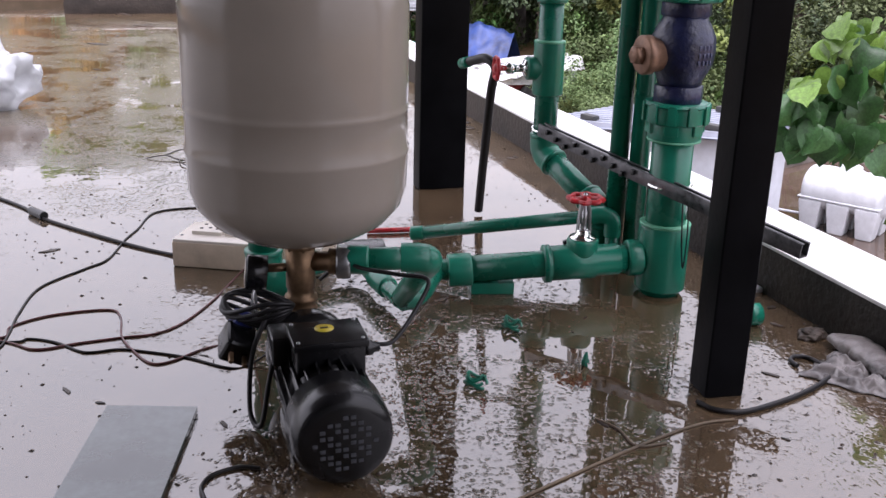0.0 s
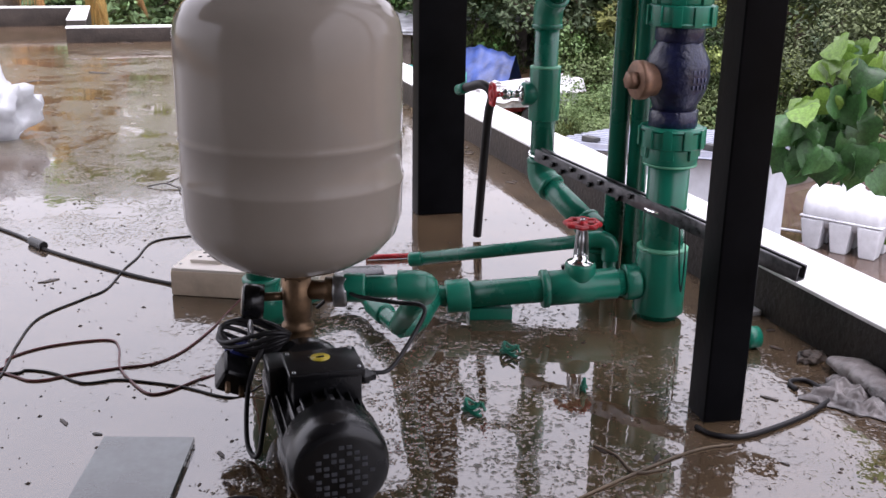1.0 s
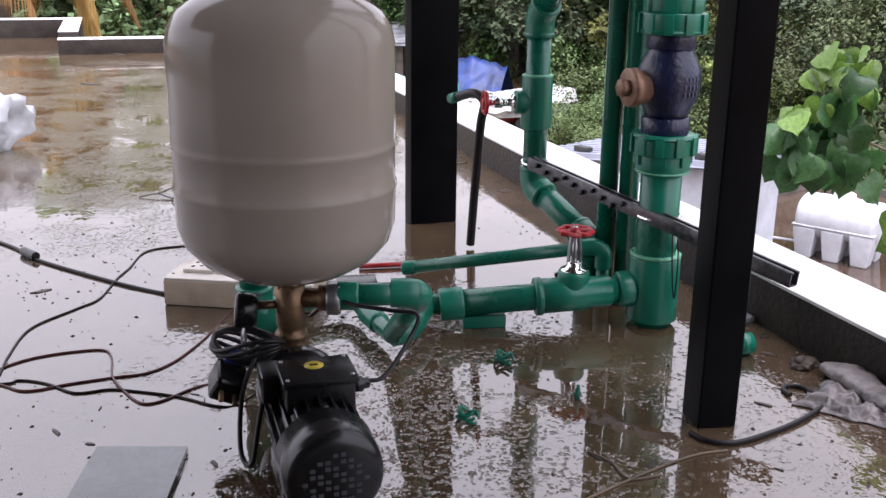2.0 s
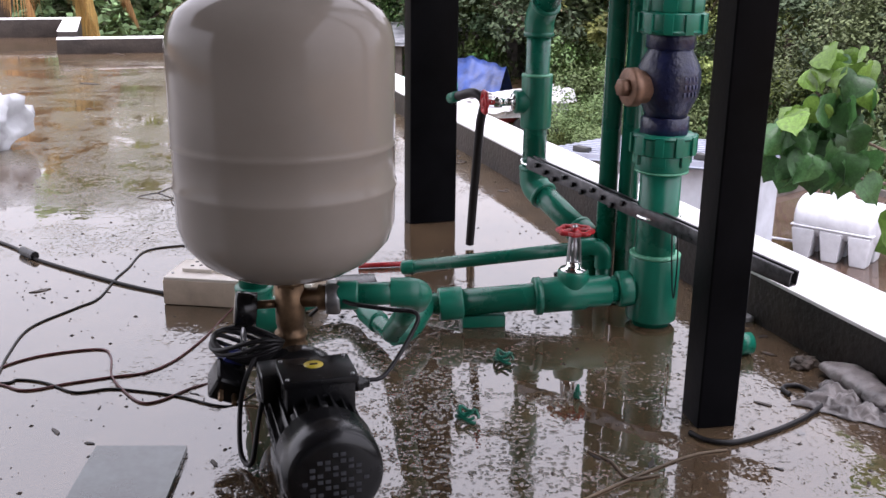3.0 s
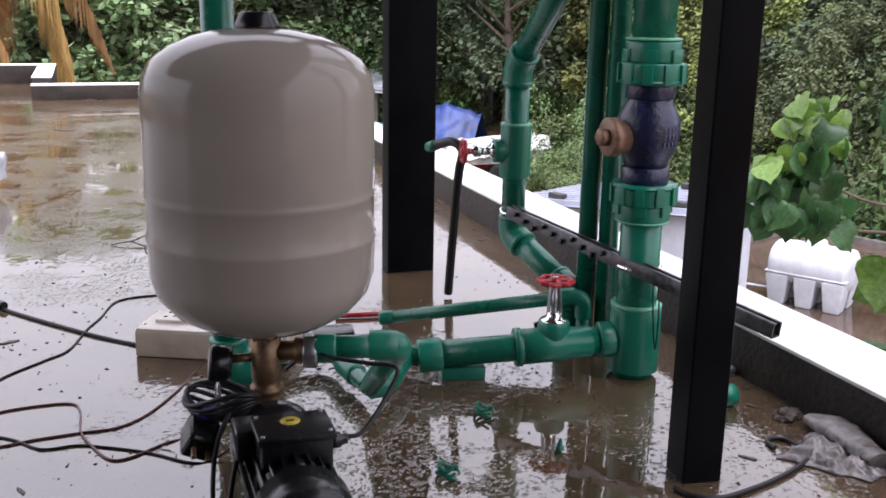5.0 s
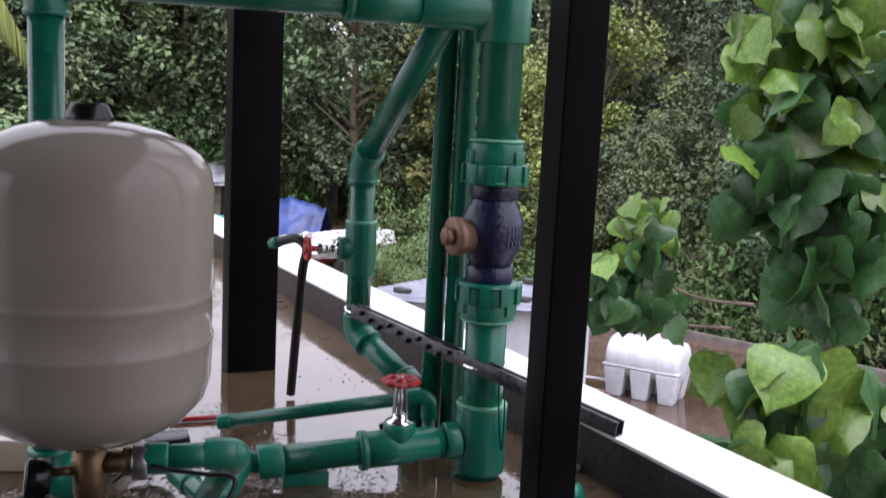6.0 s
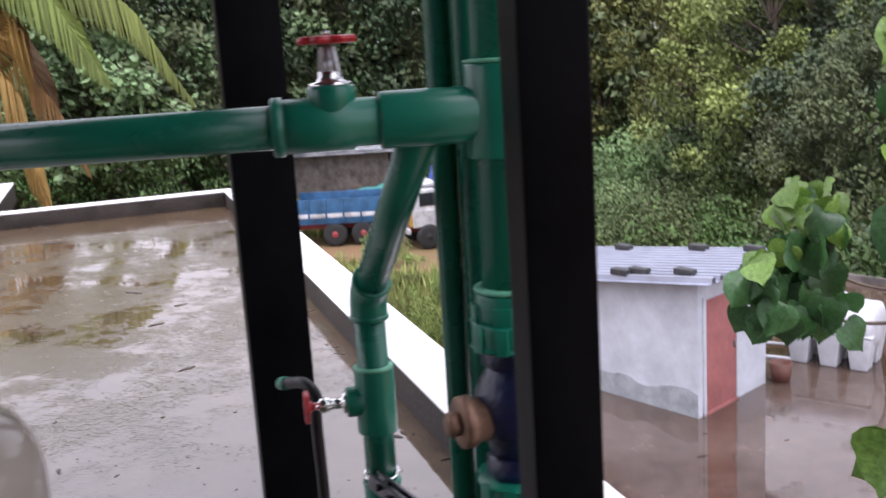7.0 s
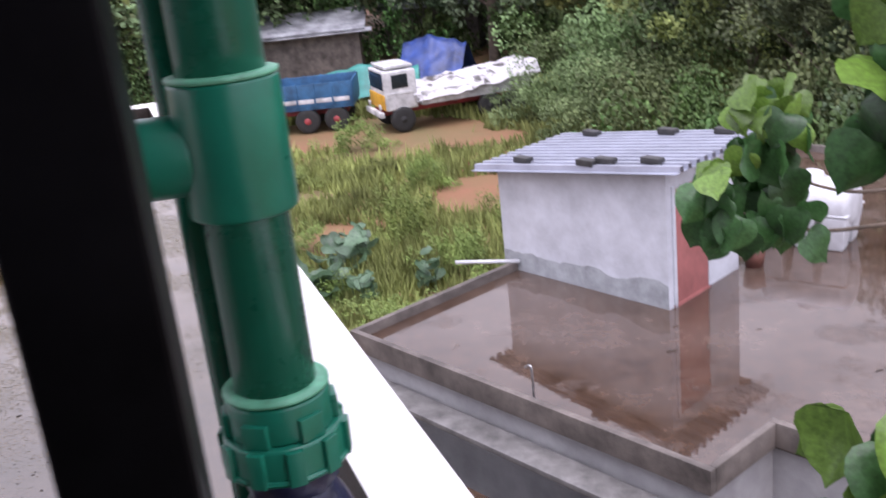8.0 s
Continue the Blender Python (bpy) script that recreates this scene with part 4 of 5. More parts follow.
M_BUSH = [leaf_mat("shrub_leaves_a", (0.125, 0.18, 0.07)), leaf_mat("shrub_leaves_b", (0.06, 0.11, 0.03)), leaf_mat("shrub_leaves_c", (0.15, 0.20, 0.05))]
rng = random.Random(21)
BUSHES = []
for k in range(3):
    cl = [(V3(rng.gauss(0, 1.1), rng.gauss(0, 1.0), rng.uniform(0.1, 2.2)), rng.uniform(0.35, 0.75)) for _ in range(34)]
    BUSHES.append(mesh_of("foliage", *leaf_cloud(rng, cl, 0.13, 120), M_BUSH[k]))
    BUSHES[-1].name = "foliage"
B_LABEL = ["bright green shrub at the edge of the field", "dark green shrub under the trees", "yellow-green weedy shrub in the field"]


def bush(k, x, y, size, turn, high=1.0, z=GROUND):
    e = thing("shrub", B_LABEL[k], "shrub", "shrubs round the field")
    e.matrix_world = Matrix.LocRotScale((x, y, z), Euler((0, 0, radians(turn))), (size, size, size * high))
    ob = new("foliage", BUSHES[k])
    ob.parent = e


for a in range(-34, 36, 2):
    for dist, hi in ((46, 1.1), (56, 1.7)):
        if (dist == 46 and -20 < a < 3) or rng.random() < 0.3:
            continue
        ang = radians(a - 5 + rng.uniform(-1, 1))
        r = dist + rng.uniform(-2, 2)
        bush(rng.choice((0, 1, 1)), r * math.sin(ang), r * math.cos(ang), rng.uniform(1.2, 1.7), rng.uniform(0, 360), hi)
for x, y, k, size, hi in ((0.9, 33, 0, 0.8, 0.8), (1.9, 35, 0, 1.0, 1.0), (3, 32, 0, 1.0, 1.1), (0.6, 41, 0, 1.1, 1.0), (2.5, 38, 0, 1.3, 1.2), (5.5, 33, 1, 1.3, 1.4), (5, 26, 1, 1.1, 1.3), (7, 24, 0, 1.1, 1.5), (9, 22, 1, 1.2, 1.6), (4.6, 22.5, 1, 1.0, 1.2), (7.5, 20, 1, 1.1, 1.5), (11, 18, 0, 1.3, 1.7), (14, 16, 1, 1.4, 1.8), (10, 26, 1, 1.4, 1.8),
                          (-6.6, 34.5, 2, 0.5, 0.9), (-3.5, 29, 2, 0.35, 1.3), (-3.2, 24.5, 2, 0.4, 1.5), (-1.6, 22, 2, 0.4, 1.2), (-4.6, 20.8, 2, 0.5, 0.6), (-2.6, 19.0, 2, 0.45, 0.7), (-5.5, 24, 2, 0.4, 0.7), (-0.9, 26, 2, 0.4, 1.0), (-8, 30, 2, 0.5, 0.6), (-5.2, 31, 2, 0.4, 0.6), (-1.0, 37.2, 0, 0.6, 0.9), (0.3, 37.9, 0, 0.8, 0.9), (1.6, 39.1, 0, 0.9, 0.9)):
    bush(k, x, y, size, rng.uniform(0, 360), hi)
# crowns low on the right, close behind the annex
for x, y, k, size in ((9.2, 22, 5, 0.75), (11, 27, 4, 0.9), (7.6, 28, 4, 0.75)):
    tree(k, x, y, GROUND, rng.uniform(0, 360), size, LABELS[k])

verts, faces = [], []
rng = random.Random(5)
for _ in range(110000):
    y = 14 + 34 * rng.random() ** 1.3
    x = rng.uniform(-0.42 * y - 3, 0.22 * y + 1)
    if noise.noise(V3(x * 0.16 + 7, y * 0.16, 0)) < -0.25 or noise.noise(V3(x * 0.6, y * 0.5, 3)) < -0.45:
        continue
    if math.hypot((x + 3) / 2.2, (y - 35) / 1.3) < 1 or math.hypot((x + 8.5) / 6, (y - 37.3) / 2.6) < 1 or math.hypot((x + 5.4) / 1.0, (y - 25) / 1.2) < 1:
        continue
    h = rng.uniform(0.12, 0.42) * (1.3 + noise.noise(V3(x * 0.3, y * 0.3, 9)))
    a = rng.uniform(0, math.pi)
    w = 0.012 + 0.0014 * y
    dx, dy = math.cos(a) * w, math.sin(a) * w
    lean = (rng.uniform(-0.5, 0.5) * h, rng.uniform(-0.5, 0.5) * h)
    i = len(verts)
    verts += [(x - dx, y - dy, GROUND - 0.1), (x + dx, y + dy, GROUND - 0.1), (x + lean[0], y + lean[1], GROUND + h)]
    faces.append((i, i + 1, i + 2))
ob = new("grass", mesh_of("grass", verts, faces, leaf_mat("grass_blades", (0.20, 0.22, 0.07), 0.7, 0.3)))
tagged(ob, "rough yellow-green weeds and grass on the field", "grass", kind="stuff")


# ---------------------------------------------------------------- trucks and tarpaulins
M_BLUE = mat("faded_blue_paint", (0.025, 0.10, 0.21), 0.5, vary=0.3, scale=2)
M_TYRE = mat("tyre_rubber", (0.02, 0.02, 0.02), 0.8, vary=0.3)
M_RUST = mat("red_chassis_paint", (0.28, 0.04, 0.045), 0.6, vary=0.3, scale=3)
M_ORANGE = mat("yellow_truck_paint", (0.60, 0.32, 0.03), 0.5, vary=0.2, scale=2)
M_PALE = mat("pale_truck_paint", (0.52, 0.52, 0.53), 0.55, vary=0.3, scale=2)
M_SHEET = mat("dirty_white_tarpaulin", (0.52, 0.51, 0.53), 0.6, scale=1.1, bump=0.3, bump_scale=4, color2=(0.06, 0.055, 0.05))
for node in M_SHEET.node_tree.nodes:
    if node.bl_idname == "ShaderNodeValToRGB":
        node.color_ramp.elements[0].position, node.color_ramp.elements[1].position = 0.40, 0.47
M_WINDOW = mat("dark_window", (0.02, 0.025, 0.03), 0.08)


def wheel(parent, m, rim):
    w = part("wheel", lathe([(-0.13, 0.30), (-0.12, 0.42), (-0.08, 0.47), (0.08, 0.47), (0.12, 0.42), (0.13, 0.30)], m @ pose(0, 0, 0.47) @ pose(0, 0, 0, 90, 0, 0), 24), M_TYRE, parent)
    part("rim", lathe([(-0.14, 0.0), (-0.14, 0.12), (-0.10, 0.14), (-0.12, 0.29), (0.12, 0.29), (0.10, 0.14), (0.14, 0.12), (0.14, 0.0)], m @ pose(0, 0, 0.47) @ pose(0, 0, 0, 90, 0, 0), 20), rim, w)


def truck(m, cab, bonnet, side, covered, label):
    """A lorry along local x, its nose at x = 0."""
    t = thing("truck", label, "truck", "trucks parked in the field")
    part("chassis", box((5.6, 0.9, 0.22), m @ pose(2.9, 0, 0.72), 0.02), M_RUST, t)
    x0 = 1.15 if not covered else 0.15
    c = part("cab", box((1.25, 2.0, 1.45), m @ pose(x0 + 0.62, 0, 1.55), 0.10, seg=3), cab, t)
    for y in (-1.005, 1.005):
        part("side_window", box((0.62, 0.02, 0.5), m @ pose(x0 + 0.6, y, 1.88), 0.01), M_WINDOW, c)
        part("door_band", box((1.0, 0.02, 0.08), m @ pose(x0 + 0.6, y, 1.45), 0.005), M_PALE, c)
    part("windscreen", box((0.03, 1.7, 0.6), m @ pose(x0 - 0.005, 0, 1.88), 0.01), M_WINDOW, c)
    part("roof_rack", box((1.1, 1.7, 0.10), m @ pose(x0 + 0.65, 0, 2.38), 0.02), cab, c)
    if not covered:
        part("bonnet", box((1.15, 1.5, 0.8), m @ pose(0.6, 0, 1.15), 0.12, seg=3), bonnet, t, "yellow bonnet")
    else:
        part("front_panel", box((0.05, 1.9, 0.55), m @ pose(x0 - 0.03, 0, 1.15), 0.02), bonnet, t, "orange front panel")
    part("bumper", box((0.16, 2.0, 0.2), m @ pose(-0.02, 0, 0.72), 0.03), M_PALE, t)
    for y in (-0.7, 0.7):
        part("headlight", lathe([(0, 0.11), (0.05, 0.10), (0.06, 0)], axis_matrix(m @ V3(0.02, y, 0.98), m.to_3x3() @ V3(-1, 0, 0)), 14), M_PALE, t)
    bx = x0 + 1.35
    ln = 6.0 - bx
    part("load_bed", box((ln, 2.15, 0.12), m @ pose(bx + ln / 2, 0, 0.95), 0.02), side, t)
    tall = 0.40 if covered else 0.85
    for y in (-1.07, 1.07):
        part("side_board", box((ln, 0.05, tall), m @ pose(bx + ln / 2, y, 1.0 + tall / 2), 0.01), side, t)
        part("side_stripe", box((ln - 0.1, 0.06, 0.16), m @ pose(bx + ln / 2, y * 1.004, 1.22), 0.01), M_PALE, t)
        for k in range(6):
            part("stake", box((0.07, 0.07, tall + 0.05), m @ pose(bx + 0.08 + k * (ln - 0.16) / 5, y * 1.02, 1.0 + tall / 2), 0.01), side, t)
    part("tail_board", box((0.05, 2.1, tall), m @ pose(6.0, 0, 1.0 + tall / 2), 0.01), side, t)
    if covered:
        bm = bmesh.new()
        bmesh.ops.create_grid(bm, x_segments=48, y_segments=22, size=0.5)
        for v in bm.verts:
            px, py = v.co.x, v.co.y
            ripple = 0.10 * noise.noise(V3(px * 14, py * 9, 1)) + 0.12 * noise.noise(V3(px * 5, py * 4, 5))
            drop = max(0, abs(py) - 0.36) * 4.5
            v.co = m @ V3(bx + ln / 2 + px * (ln + 0.5), py * 2.5, 1.42 + 0.42 * (px + 0.5) + ripple - drop * 0.6)
        part("cover", smooth(bm, 180), M_SHEET, t, "crumpled dirty white tarpaulin")
    for x in (0.75, 4.2, 5.3):
        for y in (-0.95, 0.95):
            wheel(t, m @ pose(x, y, 0), M_RUST if not covered else M_TYRE)
    return t


truck(pose(-13.5, 38.6, GROUND, 0, 0, 6), M_BLUE, M_ORANGE, M_BLUE, False, "blue lorry with yellow bonnet parked on red soil")
truck(pose(-6.5, 37.6, GROUND, 0, 0, 27) @ Matrix.Scale(0.98, 4), M_PALE, M_ORANGE, M_PALE, True, "white lorry with a crumpled tarpaulin over its load")

M_TARP = mat("blue_tarpaulin", (0.03, 0.065, 0.24), 0.45, vary=0.4, scale=1.2)
M_TEAL = mat("teal_tarpaulin", (0.02, 0.21, 0.18), 0.5, vary=0.3, scale=1.2)
M_TIN = mat("grey_tin_sheet", (0.30, 0.31, 0.33), 0.5, vary=0.4, scale=1.5)


def draped(name, m, lx, ly, hz, material, label, parent=None):
    bm = bmesh.new()
    bmesh.ops.create_grid(bm, x_segments=24, y_segments=18, size=0.5)
    for v in bm.verts:
        px, py = v.co.x, v.co.y
        v.co = m @ V3(px * lx, py * ly, hz * (1.0 - abs(py) * 1.75 - 0.3 * abs(px) + 0.14 * noise.noise(V3(px * 6, py * 6, hz))))
    return part(name, smooth(bm, 180), material, parent, label if parent else "") if parent else tagged(part(name, smooth(bm, 180), material), label, "tarpaulin", "tarpaulins behind the trucks")


draped("tarpaulin", pose(-5.3, 45.8, GROUND + 0.2, 0, 0, -14), 3.0, 3.2, 2.1, M_TARP, "blue tarpaulin draped over a heap behind the trucks")
draped("tarpaulin", pose(-8.1, 43.8, GROUND + 0.1, 0, 0, 6), 4.6, 1.8, 1.5, M_TEAL, "teal tarpaulin draped over a heap behind the trucks")


def hut(x, y, turn, w, d, h, label):
    e = thing("hut", label, "hut", "tin huts behind the trucks")
    m = pose(x, y, GROUND, 0, 0, turn)
    part("hut_wall", box((w, d, h), m @ pose(0, 0, h / 2), 0.03), M_KERB, e)
    part("hut_roof", box((w + 0.7, d + 0.8, 0.08), m @ pose(0, -0.1, h + 0.25, 9, 0, 0), 0.01), M_TIN, e)
    part("hut_eave", box((w + 0.9, 0.5, 0.05), m @ pose(0.2, -d / 2 - 0.3, h - 0.15, 14, 0, 0), 0.01), M_TIN, e)


hut(-12.5, 51, 10, 5.5, 3.5, 2.6, "low hut with a grey tin roof under the trees")
hut(-6.5, 56, -6, 5.0, 3.0, 3.0, "small hut with a pale tin roof under the trees")
hut(9.5, 52, 8, 4.0, 3.0, 8.2, "pale house front among the trees")

# ---------------------------------------------------------------- palm
M_FROND = leaf_mat("palm_leaflets", (0.15, 0.21, 0.05), 0.45, 0.3)
M_DRY = leaf_mat("dry_palm_leaflets", (0.42, 0.24, 0.09), 0.6, 0.3)
palm = thing("palm_tree", "coconut palm with green and dry brown fronds", "palm")
PO = V3(0.3, 0.0, -0.55)
HEAD = V3(-6.6, 12.3, 2.3) + PO
part("trunk", sweep(spline([V3(-7.2, 12.0, GROUND), V3(-7.0, 12.1, -3), V3(-6.7, 12.3, 0), HEAD], 6), 0.17, 12, None, 0.12), M_BARK, palm)


def frond(pts, length, material, droop, seed):
    rng = random.Random(seed)
    path = spline([pts[0]] + [q + PO for q in pts[1:]], 20)
    f = part("frond", sweep(path, 0.028, 6, None, 0.006), material, palm)
    verts, faces = [], []
    n = len(path)
    for i in range(6, n):
        p = path[i]
        d = (path[min(i + 1, n - 1)] - path[i - 1]).normalized()
        s = d.cross(V3(0, 0, 1)).normalized()
        for sgn in (-1, 1):
            for q in range(4):
                L = length * math.sin(math.pi * min(0.96, 0.22 + 0.74 * i / n)) * rng.uniform(0.85, 1.1)
                o = p + d * rng.uniform(-0.04, 0.04)
                out = (s * sgn * (1 - droop) + d * 0.55 + V3(0, 0, 0.15)).normalized()
                a, b = o + out * L * 0.4, o + out * L * (0.62 - 0.3 * droop) + V3(0, 0, -L * (0.35 + 0.4 * droop))
                w = d * 0.03
                k = len(verts)
                verts += [o - w * 0.6, o + w * 0.6, a - w, a + w, b]
                faces += [(k, k + 1, k + 3, k + 2), (k + 2, k + 3, k + 4)]
    ob = new("leaf_fringe", mesh_of("leaf_fringe", verts, faces, material))
    ob.parent = f


frond([HEAD, V3(-5.9, 12.7, 2.75), V3(-5.0, 13.1, 2.35), V3(-4.35, 13.4, 1.25)], 1.15, M_FROND, 0.4, 1)
frond([HEAD, V3(-6.0, 12.2, 2.7), V3(-5.4, 12.3, 2.4), V3(-4.9, 12.4, 1.55)], 1.1, M_FROND, 0.45, 2)
frond([HEAD, V3(-6.9, 12.9, 3.1), V3(-7.0, 13.6, 3.2), V3(-7.0, 14.6, 2.6)], 0.9, M_FROND, 0.4, 3)
frond([HEAD, V3(-7.4, 12.0, 3.0), V3(-8.2, 11.7, 2.9), V3(-9.2, 11.3, 2.0)], 0.9, M_FROND, 0.4, 4)
frond([HEAD, V3(-6.1, 12.0, 2.2), V3(-5.9, 12.1, 1.3), V3(-5.75, 12.3, 0.1)], 1.1, M_DRY, 0.55, 5)
frond([HEAD, V3(-6.2, 12.6, 2.2), V3(-5.85, 12.7, 1.5), V3(-5.55, 12.9, 0.5)], 1.0, M_DRY, 0.5, 6)
frond([HEAD, V3(-6.5, 11.8, 2.1), V3(-6.35, 11.7, 1.3), V3(-6.2, 11.8, 0.2)], 1.1, M_DRY, 0.55, 7)

# ---------------------------------------------------------------- big-leaved tree beside the parapet
def big_leaf_material(name, c):
    m = mat(name, c, 0.38, vary=0.25, scale=9, rand=0.35, bump=0.25, bump_scale=14)
    n, l = m.node_tree.nodes, m.node_tree.links
    p = n["Principled BSDF"]
    tr = n.new("ShaderNodeBsdfTranslucent")
    mx = n.new("ShaderNodeMixShader")
    mx.inputs[0].default_value = 0.36
    src = p.inputs["Base Color"].links[0].from_socket
    l.new(src, tr.inputs["Color"])
    l.new(p.outputs[0], mx.inputs[1])
    l.new(tr.outputs[0], mx.inputs[2])
    l.new(mx.outputs[0], n["Material Output"].inputs["Surface"])
    return m


# upper leaves: fresh yellow-green, colour brightened further for light shining through
M_YOUNG_LIT = big_leaf_material("young_lit_leaf", (0.135, 0.245, 0.040))
M_OLD = big_leaf_material("mature_leaf", (0.046, 0.125, 0.038))


def heart_mesh(material, fold, curl):
    """A heart-shaped blade: stalk at the origin, tip down local -z, face to local -y."""
    rows = [(0.10, 0.26), (0.05, 0.42), (-0.06, 0.52), (-0.22, 0.56), (-0.40, 0.51), (-0.56, 0.40), (-0.70, 0.25), (-0.82, 0.11), (-0.95, 0.0)]
    verts, faces = [], []
    for z, w in rows:
        for k in (-1, -0.5, 0, 0.5, 1):
            zz = z - (0.07 * (1 - abs(k)) if z > 0.05 else 0)
            y = fold * abs(k) * w + curl * (z + 0.1) ** 2 + 0.05 * math.sin(z * 11 + k * 4 + fold * 9) * abs(k)
            verts.append((k * w, y, zz))
    for r in range(len(rows) - 1):
        for k in range(4):
            i = r * 5 + k
            faces.append((i, i + 1, i + 6, i + 5))
    me = mesh_of("leaf", verts, faces, material)
    for poly in me.polygons:
        poly.use_smooth = True
    return me


HEARTS = {True: [heart_mesh(M_YOUNG_LIT, -0.15, 0.25), heart_mesh(M_YOUNG_LIT, 0.2, 0.4), heart_mesh(M_YOUNG_LIT, 0.55, 0.5)], False: [heart_mesh(M_OLD, 0.7, 0.5), heart_mesh(M_OLD, -0.35, 0.7), heart_mesh(M_OLD, 0.25, 0.3), heart_mesh(M_OLD, -0.1, 0.45), heart_mesh(M_OLD, 0.4, 0.2)]}
bigtree = thing("big_leaved_tree", "young tree with large heart-shaped green leaves", "tree")
LIMB = V3(2.9, 6.0, GROUND)
part("trunk", sweep(spline([LIMB, V3(2.95, 6.0, -3.5), V3(2.8, 5.9, -1.2), V3(2.6, 5.7, 0.6), V3(2.5, 5.6, 2.0)], 6), 0.09, 10, None, 0.03), M_BARK, bigtree)
rng = random.Random(31)


def leaf_mass(centre, spread, count, size, young_above):
    c = Vector(centre)
    root = V3(c.x + 0.9, c.y + 0.5, c.z - 0.35)
    part("branch", sweep(spline([root, root.lerp(c, 0.5) + V3(0, 0, -0.1), c + V3(0.05, 0.1, -0.1)], 6), 0.013, 7, None, 0.006), M_BARK, bigtree)
    for _ in range(count):
        d = V3(max(-0.9, min(0.9, rng.gauss(0, 0.5))), max(-0.9, min(0.9, rng.gauss(0, 0.5))), rng.uniform(-1, 1))
        p = c + V3(d.x * spread[0], d.y * spread[1], d.z * spread[2])
        young = d.z > young_above and rng.random() < 0.75
        s = size * rng.uniform(0.75, 1.15) * (0.9 if young else 1.05)
        m = Matrix.Translation(p) @ pose(0, 0, 0, 0, 0, rng.gauss(-12, 55)) @ pose(0, 0, 0, (rng.uniform(-42, 14) if not young else rng.uniform(-70, 10)), rng.gauss(0, 30), 0)
        ob = new("leaf", rng.choice(HEARTS[young]))
        ob.parent = bigtree
        ob.matrix_basis = m @ Matrix.Diagonal((s, s, s, 1))


leaf_mass((2.02, 7.2, -0.10), (0.21, 0.22, 0.38), 66, 0.175, 0.42)
leaf_mass((1.80, 6.95, -0.22), (0.13, 0.15, 0.22), 22, 0.175, 0.4)
leaf_mass((2.21, 5.35, 1.04), (0.30, 0.3, 0.62), 92, 0.225, -0.55)
leaf_mass((2.65, 5.5, 0.75), (0.4, 0.4, 0.75), 70, 0.24, -0.3)
leaf_mass((2.42, 5.25, 0.62), (0.28, 0.3, 0.6), 70, 0.21, -0.2)
leaf_mass((1.91, 4.35, -0.22), (0.2, 0.22, 0.28), 34, 0.25, 0.15)
leaf_mass((1.84, 4.1, -0.50), (0.25, 0.2, 0.3), 18, 0.26, 0.7)
leaf_mass((2.4, 4.6, -0.35), (0.3, 0.3, 0.35), 30, 0.25, 0.2)

# broad-leaved weeds under the parapet
M_TARO = big_leaf_material("dusty_green_leaf", (0.11, 0.19, 0.11))
TARO = [heart_mesh(M_TARO, 0.30, 0.35), heart_mesh(M_TARO, -0.2, 0.5)]


def broad_weed(x, y, count, spread, size):
    e = thing("broad_leaved_weed", "dusty green broad-leaved weed in the field", "weed", "broad-leaved weeds", at=(x, y, GROUND))
    for k in range(count):
        a, r = rng.uniform(0, 360), spread * rng.random() ** 0.6
        h = rng.uniform(0.35, 0.95)
        tip = V3(r * math.cos(radians(a)), r * math.sin(radians(a)), h)
        part("stalk", sweep(spline([V3(tip.x * 0.5, tip.y * 0.5, -0.1), V3(tip.x * 0.7, tip.y * 0.7, h * 0.6), tip], 4), 0.010, 5, None, 0.006), M_TARO, e)
        ob = new("leaf", rng.choice(TARO))
        ob.parent = e
        sc = size * rng.uniform(0.7, 1.2)
        ob.matrix_basis = Matrix.Translation(tip) @ pose(0, 0, 0, 0, 0, a + 90) @ pose(0, 0, 0, rng.uniform(35, 75), rng.gauss(0, 12), 0) @ Matrix.Diagonal((sc * 0.8, sc, sc, 1))


for x, y, count, spread, size in ((-4.5, 20.6, 13, 0.8, 0.55), (-4.4, 22.0, 14, 0.7, 0.5), (-4.1, 23.3, 10, 0.6, 0.45), (-2.3, 21.0, 8, 0.5, 0.4), (-3.5, 20.4, 8, 0.5, 0.45)):
    broad_weed(x, y, count, spread, size)

# ---------------------------------------------------------------- socket board, cables and litter
sb = thing("socket_board", "cream extension socket board on the wet floor", "socket board")
SM = pose(-0.19, 3.135, 0, 0, 0, 2)
part("board_body", box((0.37, 0.15, 0.062), SM @ pose(0, 0, 0.032), 0.004), M_WOOD, sb)
part("face_plate", box((0.366, 0.146, 0.008), SM @ pose(0, 0, 0.066), 0.003), M_SOCKET, sb)
for x, w in ((-0.115, 0.075), (-0.055, 0.028), (-0.015, 0.03), (0.05, 0.075), (0.115, 0.03)):
    pl = part("module", box((w, 0.085, 0.010), SM @ pose(x, 0.015, 0.074), 0.002), M_SOCKET, sb)
    if w > 0.05:
        for i in (-1, 0, 1):
            for j in (-1, 1):
                part("pin_hole", lathe([(0.0785, 0.005), (0.0797, 0.005)], SM @ pose(x + i * 0.02, 0.012 + j * 0.016 + (0.006 if i == 0 else 0), 0), 8), M_PLASTIC, pl)
    else:
        part("switch", box((0.014, 0.022, 0.006), SM @ pose(x, 0.015, 0.081), 0.002), M_SOCKET, pl)
for x in (-0.172, 0.172):
    part("board_screw", lathe([(0.07, 0.004), (0.072, 0.003)], SM @ pose(x, -0.04, 0), 8), M_STEEL, sb)


